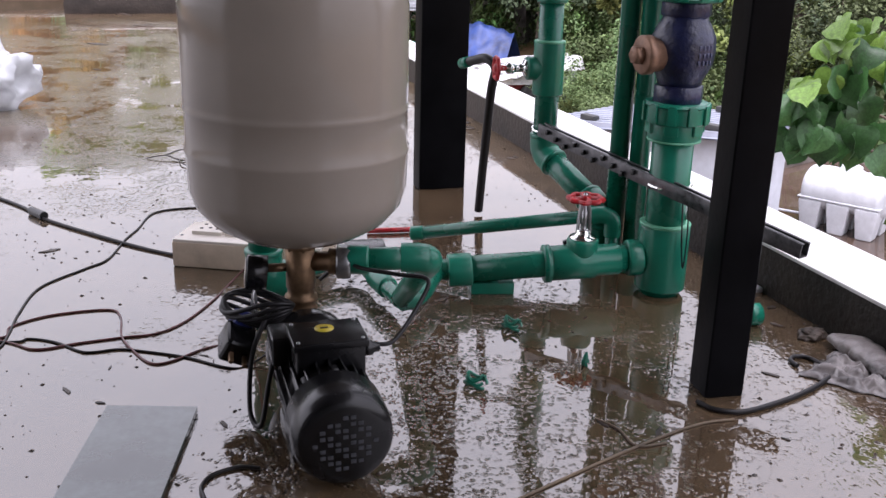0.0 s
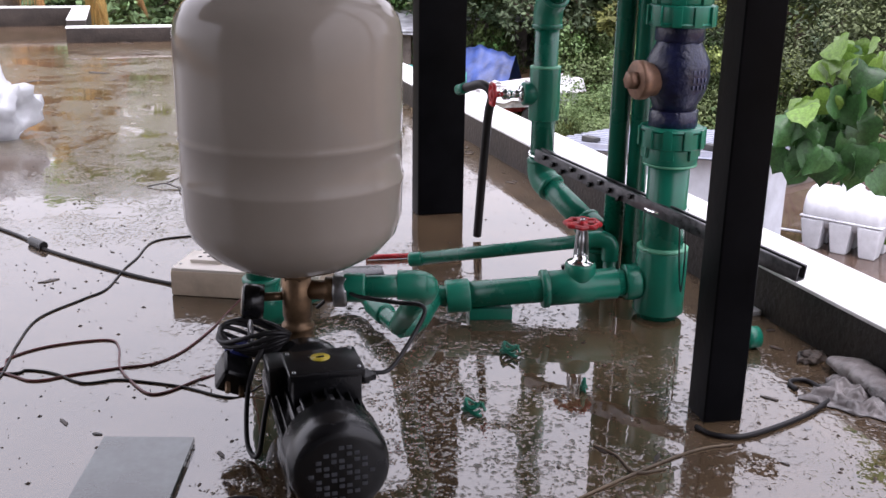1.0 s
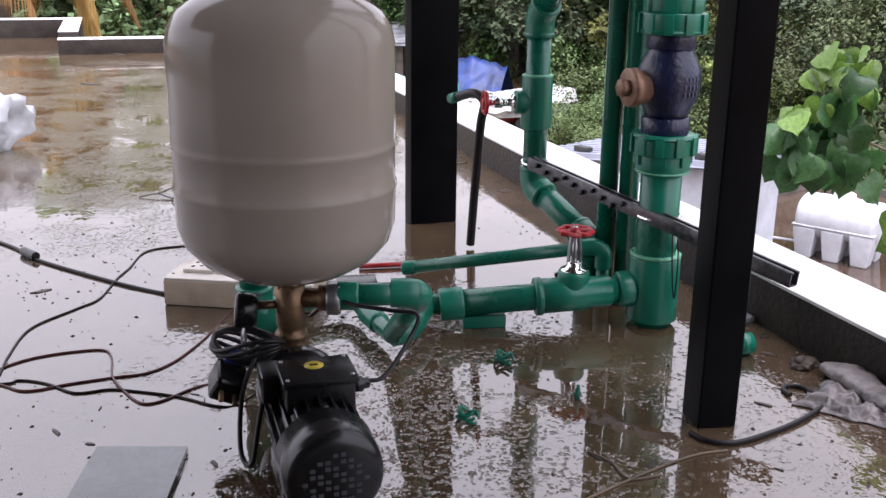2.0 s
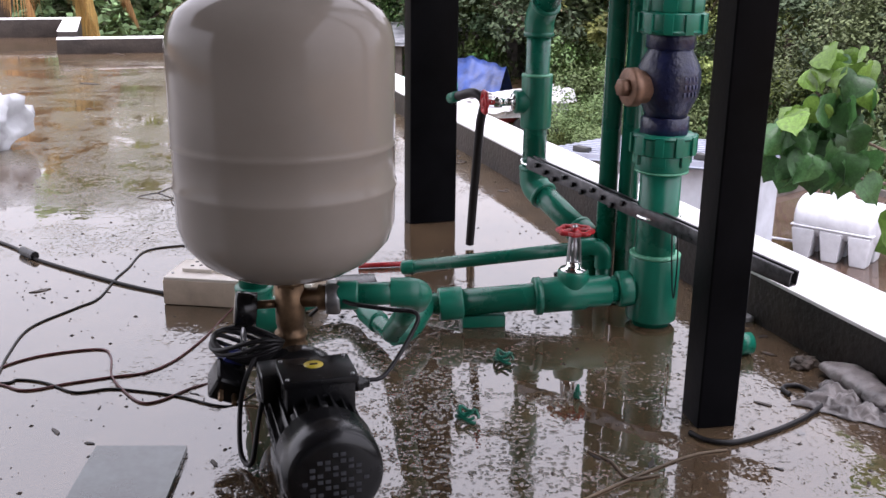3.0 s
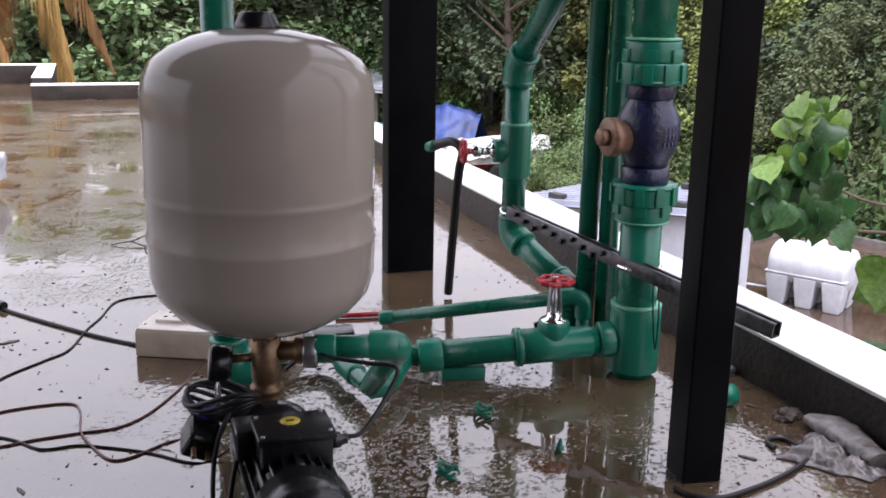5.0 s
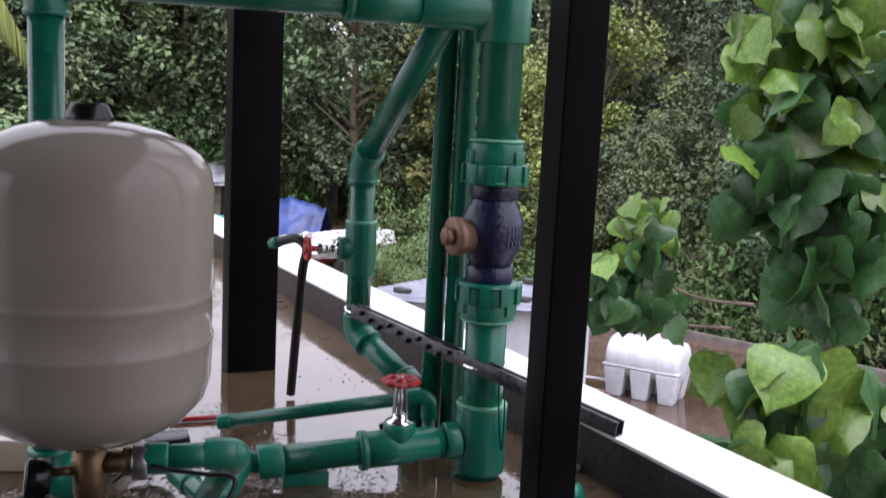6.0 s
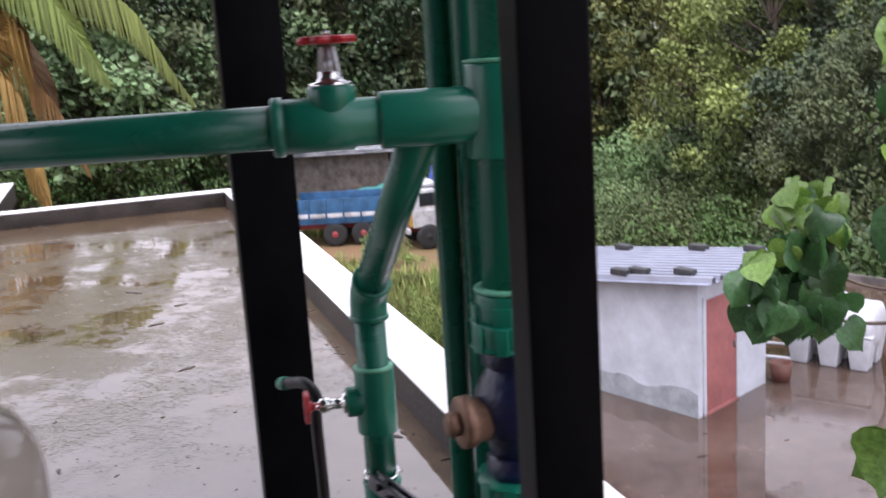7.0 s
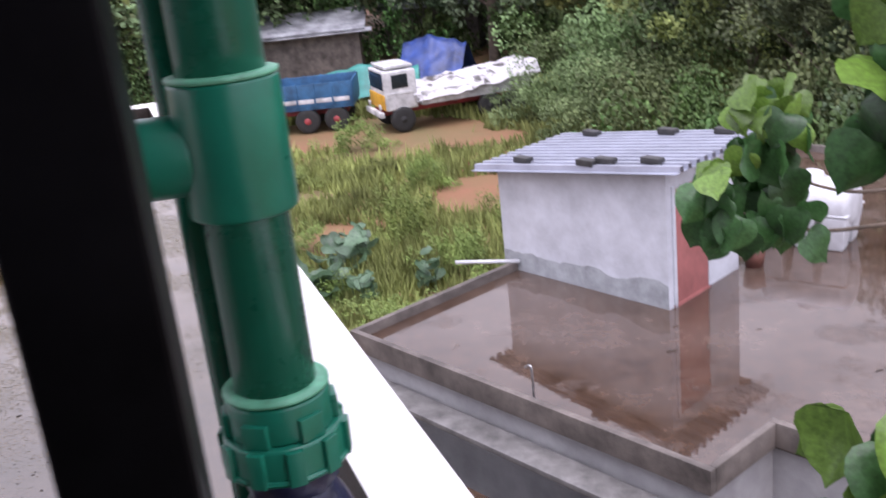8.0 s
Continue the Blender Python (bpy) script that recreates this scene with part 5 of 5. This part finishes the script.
def cable(pts, r, material, label, name="cable"):
    r = max(r * 0.82, 0.0022)
    z = r
    full = [V3(p[0], p[1], p[2] if len(p) > 2 else z) for p in pts]
    return tagged(part(name, sweep(spline(full, 8), r, 8), material), label, "cable", "cables on the floor")


cable([(-2.6, 4.1), (-1.8, 3.82), (-1.058, 3.447), (-0.874, 3.321), (-0.567, 3.18), (-0.406, 3.125), (-0.372, 3.112, 0.02)], 0.0050, M_RUBBER, "thick black cable lying on wet floor to the socket board")
part("tape_joint", sweep([V3(-0.93, 3.36, 0.010), V3(-0.87, 3.322, 0.010)], 0.013, 8), M_PLASTIC, bpy.data.objects["cable"], "taped joint")
cable([(-0.3, 3.52), (-0.42, 3.54), (-0.52, 3.526), (-0.607, 3.453), (-0.585, 3.3), (-0.575, 3.21), (-0.545, 3.06), (-0.565, 2.981), (-0.599, 2.847), (-0.56, 2.70), (-0.52, 2.6), (-0.50, 2.52), (-0.55, 2.42)], 0.0021, M_RUBBER, "thin black cable looping over the wet floor")
cable([(-0.95, 2.50), (-0.62, 2.55), (-0.521, 2.58), (-0.535, 2.633), (-0.489, 2.705), (-0.39, 2.761), (-0.345, 2.732), (-0.295, 2.639), (-0.242, 2.581), (-0.185, 2.536), (-0.15, 2.55), (-0.11, 2.62), (-0.05, 2.68), (0.0, 2.62, 0.06), (0.03, 2.56, 0.10)], 0.0016, M_REDWIRE, "thin brown flex curling over the wet floor")
cable([(-0.118, 3.062, 0.072), (-0.150, 3.04, 0.05), (-0.195, 2.97), (-0.192, 2.87), (-0.202, 2.742), (-0.232, 2.669), (-0.288, 2.635), (-0.359, 2.59), (-0.427, 2.543), (-0.513, 2.565), (-0.8, 2.62)], 0.0016, M_REDWIRE, "thin red flex from the socket board over the floor")
cable([(-0.85, 2.53), (-0.513, 2.56), (-0.467, 2.586), (-0.405, 2.582), (-0.328, 2.553), (-0.271, 2.58), (-0.213, 2.582), (-0.128, 2.575), (-0.037, 2.55), (0.0, 2.565), (0.04, 2.60, 0.03), (0.06, 2.58, 0.10)], 0.0022, M_RUBBER, "black pump cable lying on the wet floor")
cable([(0.10, 2.12), (0.082, 2.15), (0.085, 2.185), (0.115, 2.215), (0.15, 2.22)], 0.004, M_RUBBER, "short black cable loop beside the pump")
coil = thing("cable_coil", "bundled black pump cable hanging on the fitting", "cable coil")
for k in range(7):
    o = 0.006 * k
    c = V3(0.052, 2.50, 0.152)
    ring = [c + V3((0.055 + o * 0.3) * math.cos(a), (0.03 + o * 0.2) * math.sin(a) - 0.01, 0.010 * math.sin(2 * a + k * 0.6) + 0.005 * (k - 3) + 0.006 * math.cos(a + k)) for a in np.linspace(0, 2 * math.pi, 33)]
    part("turn", sweep(ring, 0.0042, 8), M_RUBBER, coil)
part("tie", sweep([V3(0.055, 2.468, 0.14) + 0.03 * V3(0, 0.3 * math.cos(a), math.sin(a) + 0.9) for a in np.linspace(0, 2 * math.pi, 17)], 0.0025, 6), M_STEEL, coil)
for x, zz in ((0.062, 0.022),):
    part("hanging_loop", sweep(spline([V3(x + 0.02, 2.47, 0.16), V3(x + 0.005, 2.42, 0.10), V3(x + 0.02, 2.36, zz), V3(x + 0.05, 2.33, zz - 0.008), V3(x + 0.055, 2.36, 0.08), V3(x + 0.06, 2.40, 0.15)], 8), 0.0045, 8), M_RUBBER, coil)
plug2 = thing("mains_plug", "black and blue mains plug hanging by the pump", "plug")
QM = pose(0.03, 2.445, 0.105, 20, 25, 30) @ Matrix.Scale(1.25, 4)
part("plug_body", box((0.045, 0.05, 0.04), QM, 0.008, seg=3), M_PLASTIC, plug2)
part("plug_collar", box((0.03, 0.03, 0.03), QM @ pose(0, 0.03, 0.012), 0.006), mat("blue_plastic", (0.02, 0.03, 0.16), 0.4), plug2)
part("plug_pin", box((0.006, 0.02, 0.006), QM @ pose(0.01, -0.033, 0), 0.001), M_BRASS, plug2)
part("plug_pin", box((0.006, 0.02, 0.006), QM @ pose(-0.01, -0.033, 0), 0.001), M_BRASS, plug2)
cable([(0.292, 2.406, 0.146), (0.318, 2.426, 0.150), (0.345, 2.50, 0.19), (0.352, 2.53, 0.222), (0.30, 2.535, 0.225), (0.23, 2.55, 0.225), (0.18, 2.60, 0.215), (0.13, 2.62, 0.17)], 0.0048, M_RUBBER, "black motor cable from the terminal box to the coil")

# sheet of dark glass on the floor
gm = bmesh.new()
ga, gb, gd = V3(-0.171, 2.344, 0), V3(-0.019, 2.373, 0), V3(0.056, -0.253, 0).normalized()
prism([tuple(p[:2]) for p in (ga, ga + gd * 0.42, gb + gd * 0.42, gb)], 0.002, 0.012, gm)
tagged(part("glass_sheet", gm, M_GLASS), "grey-green glass sheet lying on wet floor", "sheet")


def crumple(name, at, size, turn, material, label, cat, seed, rough=0.25, sub=4):
    bm = bmesh.new()
    bmesh.ops.create_icosphere(bm, subdivisions=sub, radius=0.5)
    for v in bm.verts:
        n0 = noise.noise(v.co * 3.1 + V3(seed, 0, 0)) * rough + abs(noise.noise(v.co * 7.3 + V3(0, seed, 0))) * rough * 0.7
        v.co = v.co * (1 + n0)
        v.co.z = max(v.co.z, -0.32) + 0.32
    m = pose(at[0], at[1], at[2], 0, 0, turn) @ Matrix.Diagonal((*size, 1))
    bm.transform(m)
    return tagged(part(name, smooth(bm, 60), material), label, cat)


M_SACK = mat("grey_plastic_sack", (0.19, 0.17, 0.165), 0.3, vary=0.35, scale=14, bump=0.5, bump_scale=45)
M_CLEAR = mat("clear_plastic_film", (0.80, 0.82, 0.85), 0.15, vary=0.1, scale=6, bump=0.5, bump_scale=12, trans=0.45)
bm = bmesh.new()
SACK_A, SACK_B = V3(1.135, 2.935, 0.0), V3(1.232, 2.745, 0.006)
ax = (SACK_B - SACK_A).normalized()
sd = V3(-ax.y, ax.x, 0).normalized()
rings = []
for k in range(45):
    f = k / 44
    c = SACK_A.lerp(SACK_B, f) + sd * 0.012 * math.sin(f * 5)
    fat = 0.45 + 0.55 * min(1.0, 4 * f) if f < 0.4 else 1.0 - 0.7 * max(0.0, f - 0.5)
    pleat = 0.10 * (1 - abs(math.sin(f * 24 + 1.2 * math.sin(f * 7)))) ** 4
    ring = []
    for q in range(30):
        t = 2 * math.pi * q / 30
        rr = 1 - pleat + 0.10 * noise.noise(V3(f * 9, 2.2 * math.cos(t), 2.2 * math.sin(t))) + 0.05 * noise.noise(V3(f * 30, 6 * math.cos(t), 6 * math.sin(t)))
        ring.append(bm.verts.new(c + sd * 0.040 * fat * rr * math.cos(t) + V3(0, 0, max(-c.z, 0.017 + 0.021 * fat * rr * math.sin(t)))))
    rings.append(ring)
for k in range(44):
    for q in range(30):
        bm.faces.new((rings[k][q], rings[k + 1][q], rings[k + 1][(q + 1) % 30], rings[k][(q + 1) % 30]))
bm.faces.new(rings[0])
bm.faces.new(rings[-1][::-1])
bmesh.ops.recalc_face_normals(bm, faces=bm.faces[:])
tagged(part("sack", smooth(bm, 55), M_SACK), "folded muddy grey plastic sack along the parapet", "sack")


def wrinkled_sheet(x, y, lx, ly, turn, material, label):
    """A thin film fallen on the floor: sharp folds and a ragged outline, 2 mm thick."""
    bm = bmesh.new()
    m = pose(x, y, 0, 0, 0, turn)
    top, low = {}, {}
    nu, nw = 40, 26
    for i in range(nu + 1):
        for j in range(nw + 1):
            p, q = i / nu * 2 - 1, j / nw * 2 - 1
            rag = 1 + 0.22 * noise.noise(V3(p * 2.3, q * 2.3, 7))
            fold = abs(noise.noise(V3(p * 2.0 + q, q * 3.2, 2))) + 0.6 * abs(noise.noise(V3(p * 5 - q * 2, q * 6, 5)))
            h = 0.034 * fold * (1 - max(abs(p), abs(q)) ** 4)
            c = V3(p * lx / 2 * rag, q * ly / 2 * rag * (1 - 0.25 * p), 0.003 + h)
            top[i, j], low[i, j] = bm.verts.new(m @ c), bm.verts.new(m @ (c - V3(0, 0, 0.002)))
    for i in range(nu):
        for j in range(nw):
            bm.faces.new((top[i, j], top[i + 1, j], top[i + 1, j + 1], top[i, j + 1]))
            bm.faces.new((low[i, j], low[i, j + 1], low[i + 1, j + 1], low[i + 1, j]))
    return tagged(part("plastic_sheet", smooth(bm, 25), material), label, "sheet")


wrinkled_sheet(1.155, 2.775, 0.17, 0.12, -35, mat("muddy_plastic_film", (0.20, 0.18, 0.175), 0.3, vary=0.5, scale=16), "crumpled grey plastic sheet on the wet floor")
crumple("litter_clump", (1.10, 2.965, 0.0), (0.06, 0.04, 0.024), 40, mat("dark_litter", (0.06, 0.045, 0.035), 0.6, vary=0.7, scale=40, bump=0.6), "small heap of dark wet litter", "litter", 9.0, 0.6)
crumple("plastic_bag", (-2.0, 4.72, 0.0), (0.34, 0.30, 0.30), 10, M_CLEAR, "crumpled clear plastic bag on the wet floor", "bag", 4.0, 0.75)
cable([(0.84, 2.60), (0.868, 2.575), (0.918, 2.578), (0.995, 2.638), (1.055, 2.70), (1.095, 2.755), (1.12, 2.80)], 0.006, M_RUBBER, "black strap lying from the post to the sack")
cable([(1.045, 2.80), (1.036, 2.826), (1.048, 2.846), (1.075, 2.843), (1.098, 2.812), (1.12, 2.80)], 0.0055, M_RUBBER, "black loop of strap on the wet floor")
M_STRING = mat("pale_string", (0.16, 0.12, 0.08), 0.7, vary=0.3)
cable([(0.50, 2.16), (0.585, 2.255), (0.66, 2.34), (0.758, 2.445), (0.84, 2.52), (0.90, 2.55)], 0.0016, M_STRING, "thin pale string lying from the post", "string")
cable([(0.66, 2.50), (0.70, 2.47), (0.73, 2.42), (0.78, 2.44)], 0.0015, M_STRING, "thin pale string lying from the post", "string")
tagged(part("red_rod", tube((0.02, 3.42, 0.008), (0.16, 3.47, 0.008), 0.007, 10), M_RED), "short red plastic rod on the floor", "rod")
tagged(part("black_box", box((0.10, 0.07, 0.035), pose(0.06, 3.24, 0.0175, 0, 0, 20), 0.006), M_PLASTIC), "small black box on the floor by the pipes", "box")
tagged(part("black_tap", sweep(spline([V3(0.55, 3.42, 0.012), V3(0.60, 3.42, 0.03), V3(0.66, 3.40, 0.025)], 6), 0.012, 8), M_PLASTIC), "black pipe clip lying behind the pipes", "clip")
tagged(part("grey_tile", box((0.09, 0.05, 0.012), pose(0.99, 3.22, 0.006, 0, 0, 30), 0.002), M_GREYWALL), "grey tile scrap by the parapet", "scrap")

twig = bmesh.new()
TW = V3(-0.824, 4.048, 0)
for pts in ([(-0.09, -0.01, 0.003), (-0.03, 0.01, 0.012), (0.03, -0.01, 0.005), (0.09, 0.01, 0.003)], [(-0.03, 0.01, 0.012), (0.0, 0.07, 0.02), (0.04, 0.09, 0.008)], [(0.03, -0.01, 0.005), (0.06, -0.06, 0.008), (0.10, -0.08, 0.003)]):
    sweep(spline([TW + V3(*p) for p in pts], 5), 0.0022, 6, twig)
tagged(part("twig", twig, M_CEMENT), "small bare forked twig on the wet floor", "twig")


def ring_scrap(x, y, r, label):
    bm = bmesh.new()
    for k in range(3):
        sweep([V3(x + (r - 0.003 * k) * math.cos(a), y + 0.55 * r * math.sin(a), 0.008 + 0.007 * k + 0.006 * math.sin(a * 2 + k)) for a in np.linspace(0.3 * k, 5.6, 22)], 0.0032, 6, bm)
    return tagged(part("pipe_shaving", bm, M_GREEN2), label, "scrap", "green pipe scraps")


ring_scrap(0.438, 2.578, 0.021, "curled green pipe shaving on the wet floor")
ring_scrap(0.475, 2.86, 0.02, "curled green pipe shaving near the pipes")
ring_scrap(0.634, 2.714, 0.005, "tiny green pipe shaving on the wet floor")
tagged(part("pipe_offcut", lathe([(0, 0.024), (0.035, 0.024), (0.035, 0.019), (0, 0.019)], axis_matrix((0.962, 3.00, 0.024), (1, 0.4, 0)), 20), M_GREEN2), "green pipe offcut lying behind the post", "offcut")

M_DEBRIS = mat("wet_dead_leaf", (0.045, 0.03, 0.02), 0.5, vary=0.5, scale=30, rand=0.5)
rng = random.Random(77)


def chip(x, y, s, turn, z=0.0):
    bm = bmesh.new()
    k = rng.randint(4, 6)
    pts = []
    for i in range(k):
        a = 2 * math.pi * i / k
        pts.append((s * math.cos(a) * rng.uniform(0.6, 1.2), 0.28 * s * math.sin(a) * rng.uniform(0.5, 1.2)))
    up = [bm.verts.new((px, py, 0.0015 + rng.uniform(0, 0.05) * s)) for px, py in pts]
    dn = [bm.verts.new((px, py, 0.0)) for px, py in pts]
    bm.faces.new(up)
    bm.faces.new(dn[::-1])
    for i in range(k):
        bm.faces.new((dn[i], dn[(i + 1) % k], up[(i + 1) % k], up[i]))
    ob = part("dead_leaf", bm, M_DEBRIS)
    ob.matrix_basis = pose(x, y, z, 0, 0, turn)
    tagged(ob, "small dark wet dead leaf on the floor", "dead leaf", "dead leaves on the floor")


for x, y, s in ((-0.281, 2.401, 0.02), (-0.198, 2.369, 0.014), (0.04, 2.345, 0.014), (-0.716, 3.086, 0.03), (-0.629, 5.044, 0.05), (-0.637, 4.129, 0.03), (0.673, 2.489, 0.02), (0.768, 2.478, 0.018), (0.986, 2.756, 0.02), (0.981, 2.5, 0.012), (1.037, 3.118, 0.022), (-3.21, 8.343, 0.14), (-2.698, 7.686, 0.10), (-2.496, 6.665, 0.08)):
    chip(x, y, s, rng.uniform(0, 180))
for _ in range(60):
    s_, v_ = rng.uniform(1.6, 4.5), rng.uniform(0.2, 2.36)
    p = sv(s_, v_)
    chip(p.x, p.y, rng.uniform(0.004, 0.011), rng.uniform(0, 180))
for _ in range(34):
    p = sv(rng.uniform(2.0, 9.2), 2.39 - abs(rng.gauss(0, 0.05)))
    chip(p.x, p.y, rng.uniform(0.008, 0.03), rng.uniform(0, 180))
for _ in range(20):
    p = V3(rng.uniform(-3.2, -0.8), rng.uniform(5.2, 8.0), 0)
    chip(p.x, p.y, rng.uniform(0.02, 0.06), rng.uniform(0, 180))
# grit and leaf crumbs lying in the thin film
verts, faces = [], []
rng = random.Random(91)
while len(faces) < 15000:
    x, y = rng.uniform(-1.5, 1.25), 1.75 + 2.6 * rng.random() ** 1.4
    if (x * N.x + y * N.y) > V_IN - 0.01 or noise.noise(V3(x * 2.1, y * 2.1, 4)) + 0.5 * noise.noise(V3(x * 7, y * 7, 8)) < rng.uniform(-0.5, 0.6):
        continue
    r, a, q = 0.0011 + 0.0048 * rng.random() ** 3.5, rng.uniform(0, 6.28), rng.uniform(0.35, 1.0)
    i = len(verts)
    for k in range(5):
        t = 2 * math.pi * k / 5
        px, py = r * math.cos(t) * rng.uniform(0.7, 1.3), q * r * math.sin(t) * rng.uniform(0.7, 1.3)
        verts.append((x + px * math.cos(a) - py * math.sin(a), y + px * math.sin(a) + py * math.cos(a), 0.0004))
    verts.append((x, y, 0.0006 + 0.5 * r))
    faces += [(i + k, i + (k + 1) % 5, i + 5) for k in range(5)]
ob = new("grit", mesh_of("grit", verts, faces, M_DEBRIS))
tagged(ob, "dark grit and leaf crumbs in the wet film", "grit", kind="stuff")
for a, b, s in ((2.6, 2.2, 0.06), (2.9, 1.7, 0.08), (3.3, 2.6, 0.05), (4.6, 2.4, 0.07)):
    p = an(a, b)
    chip(p.x, p.y, s, 30, A_Z)
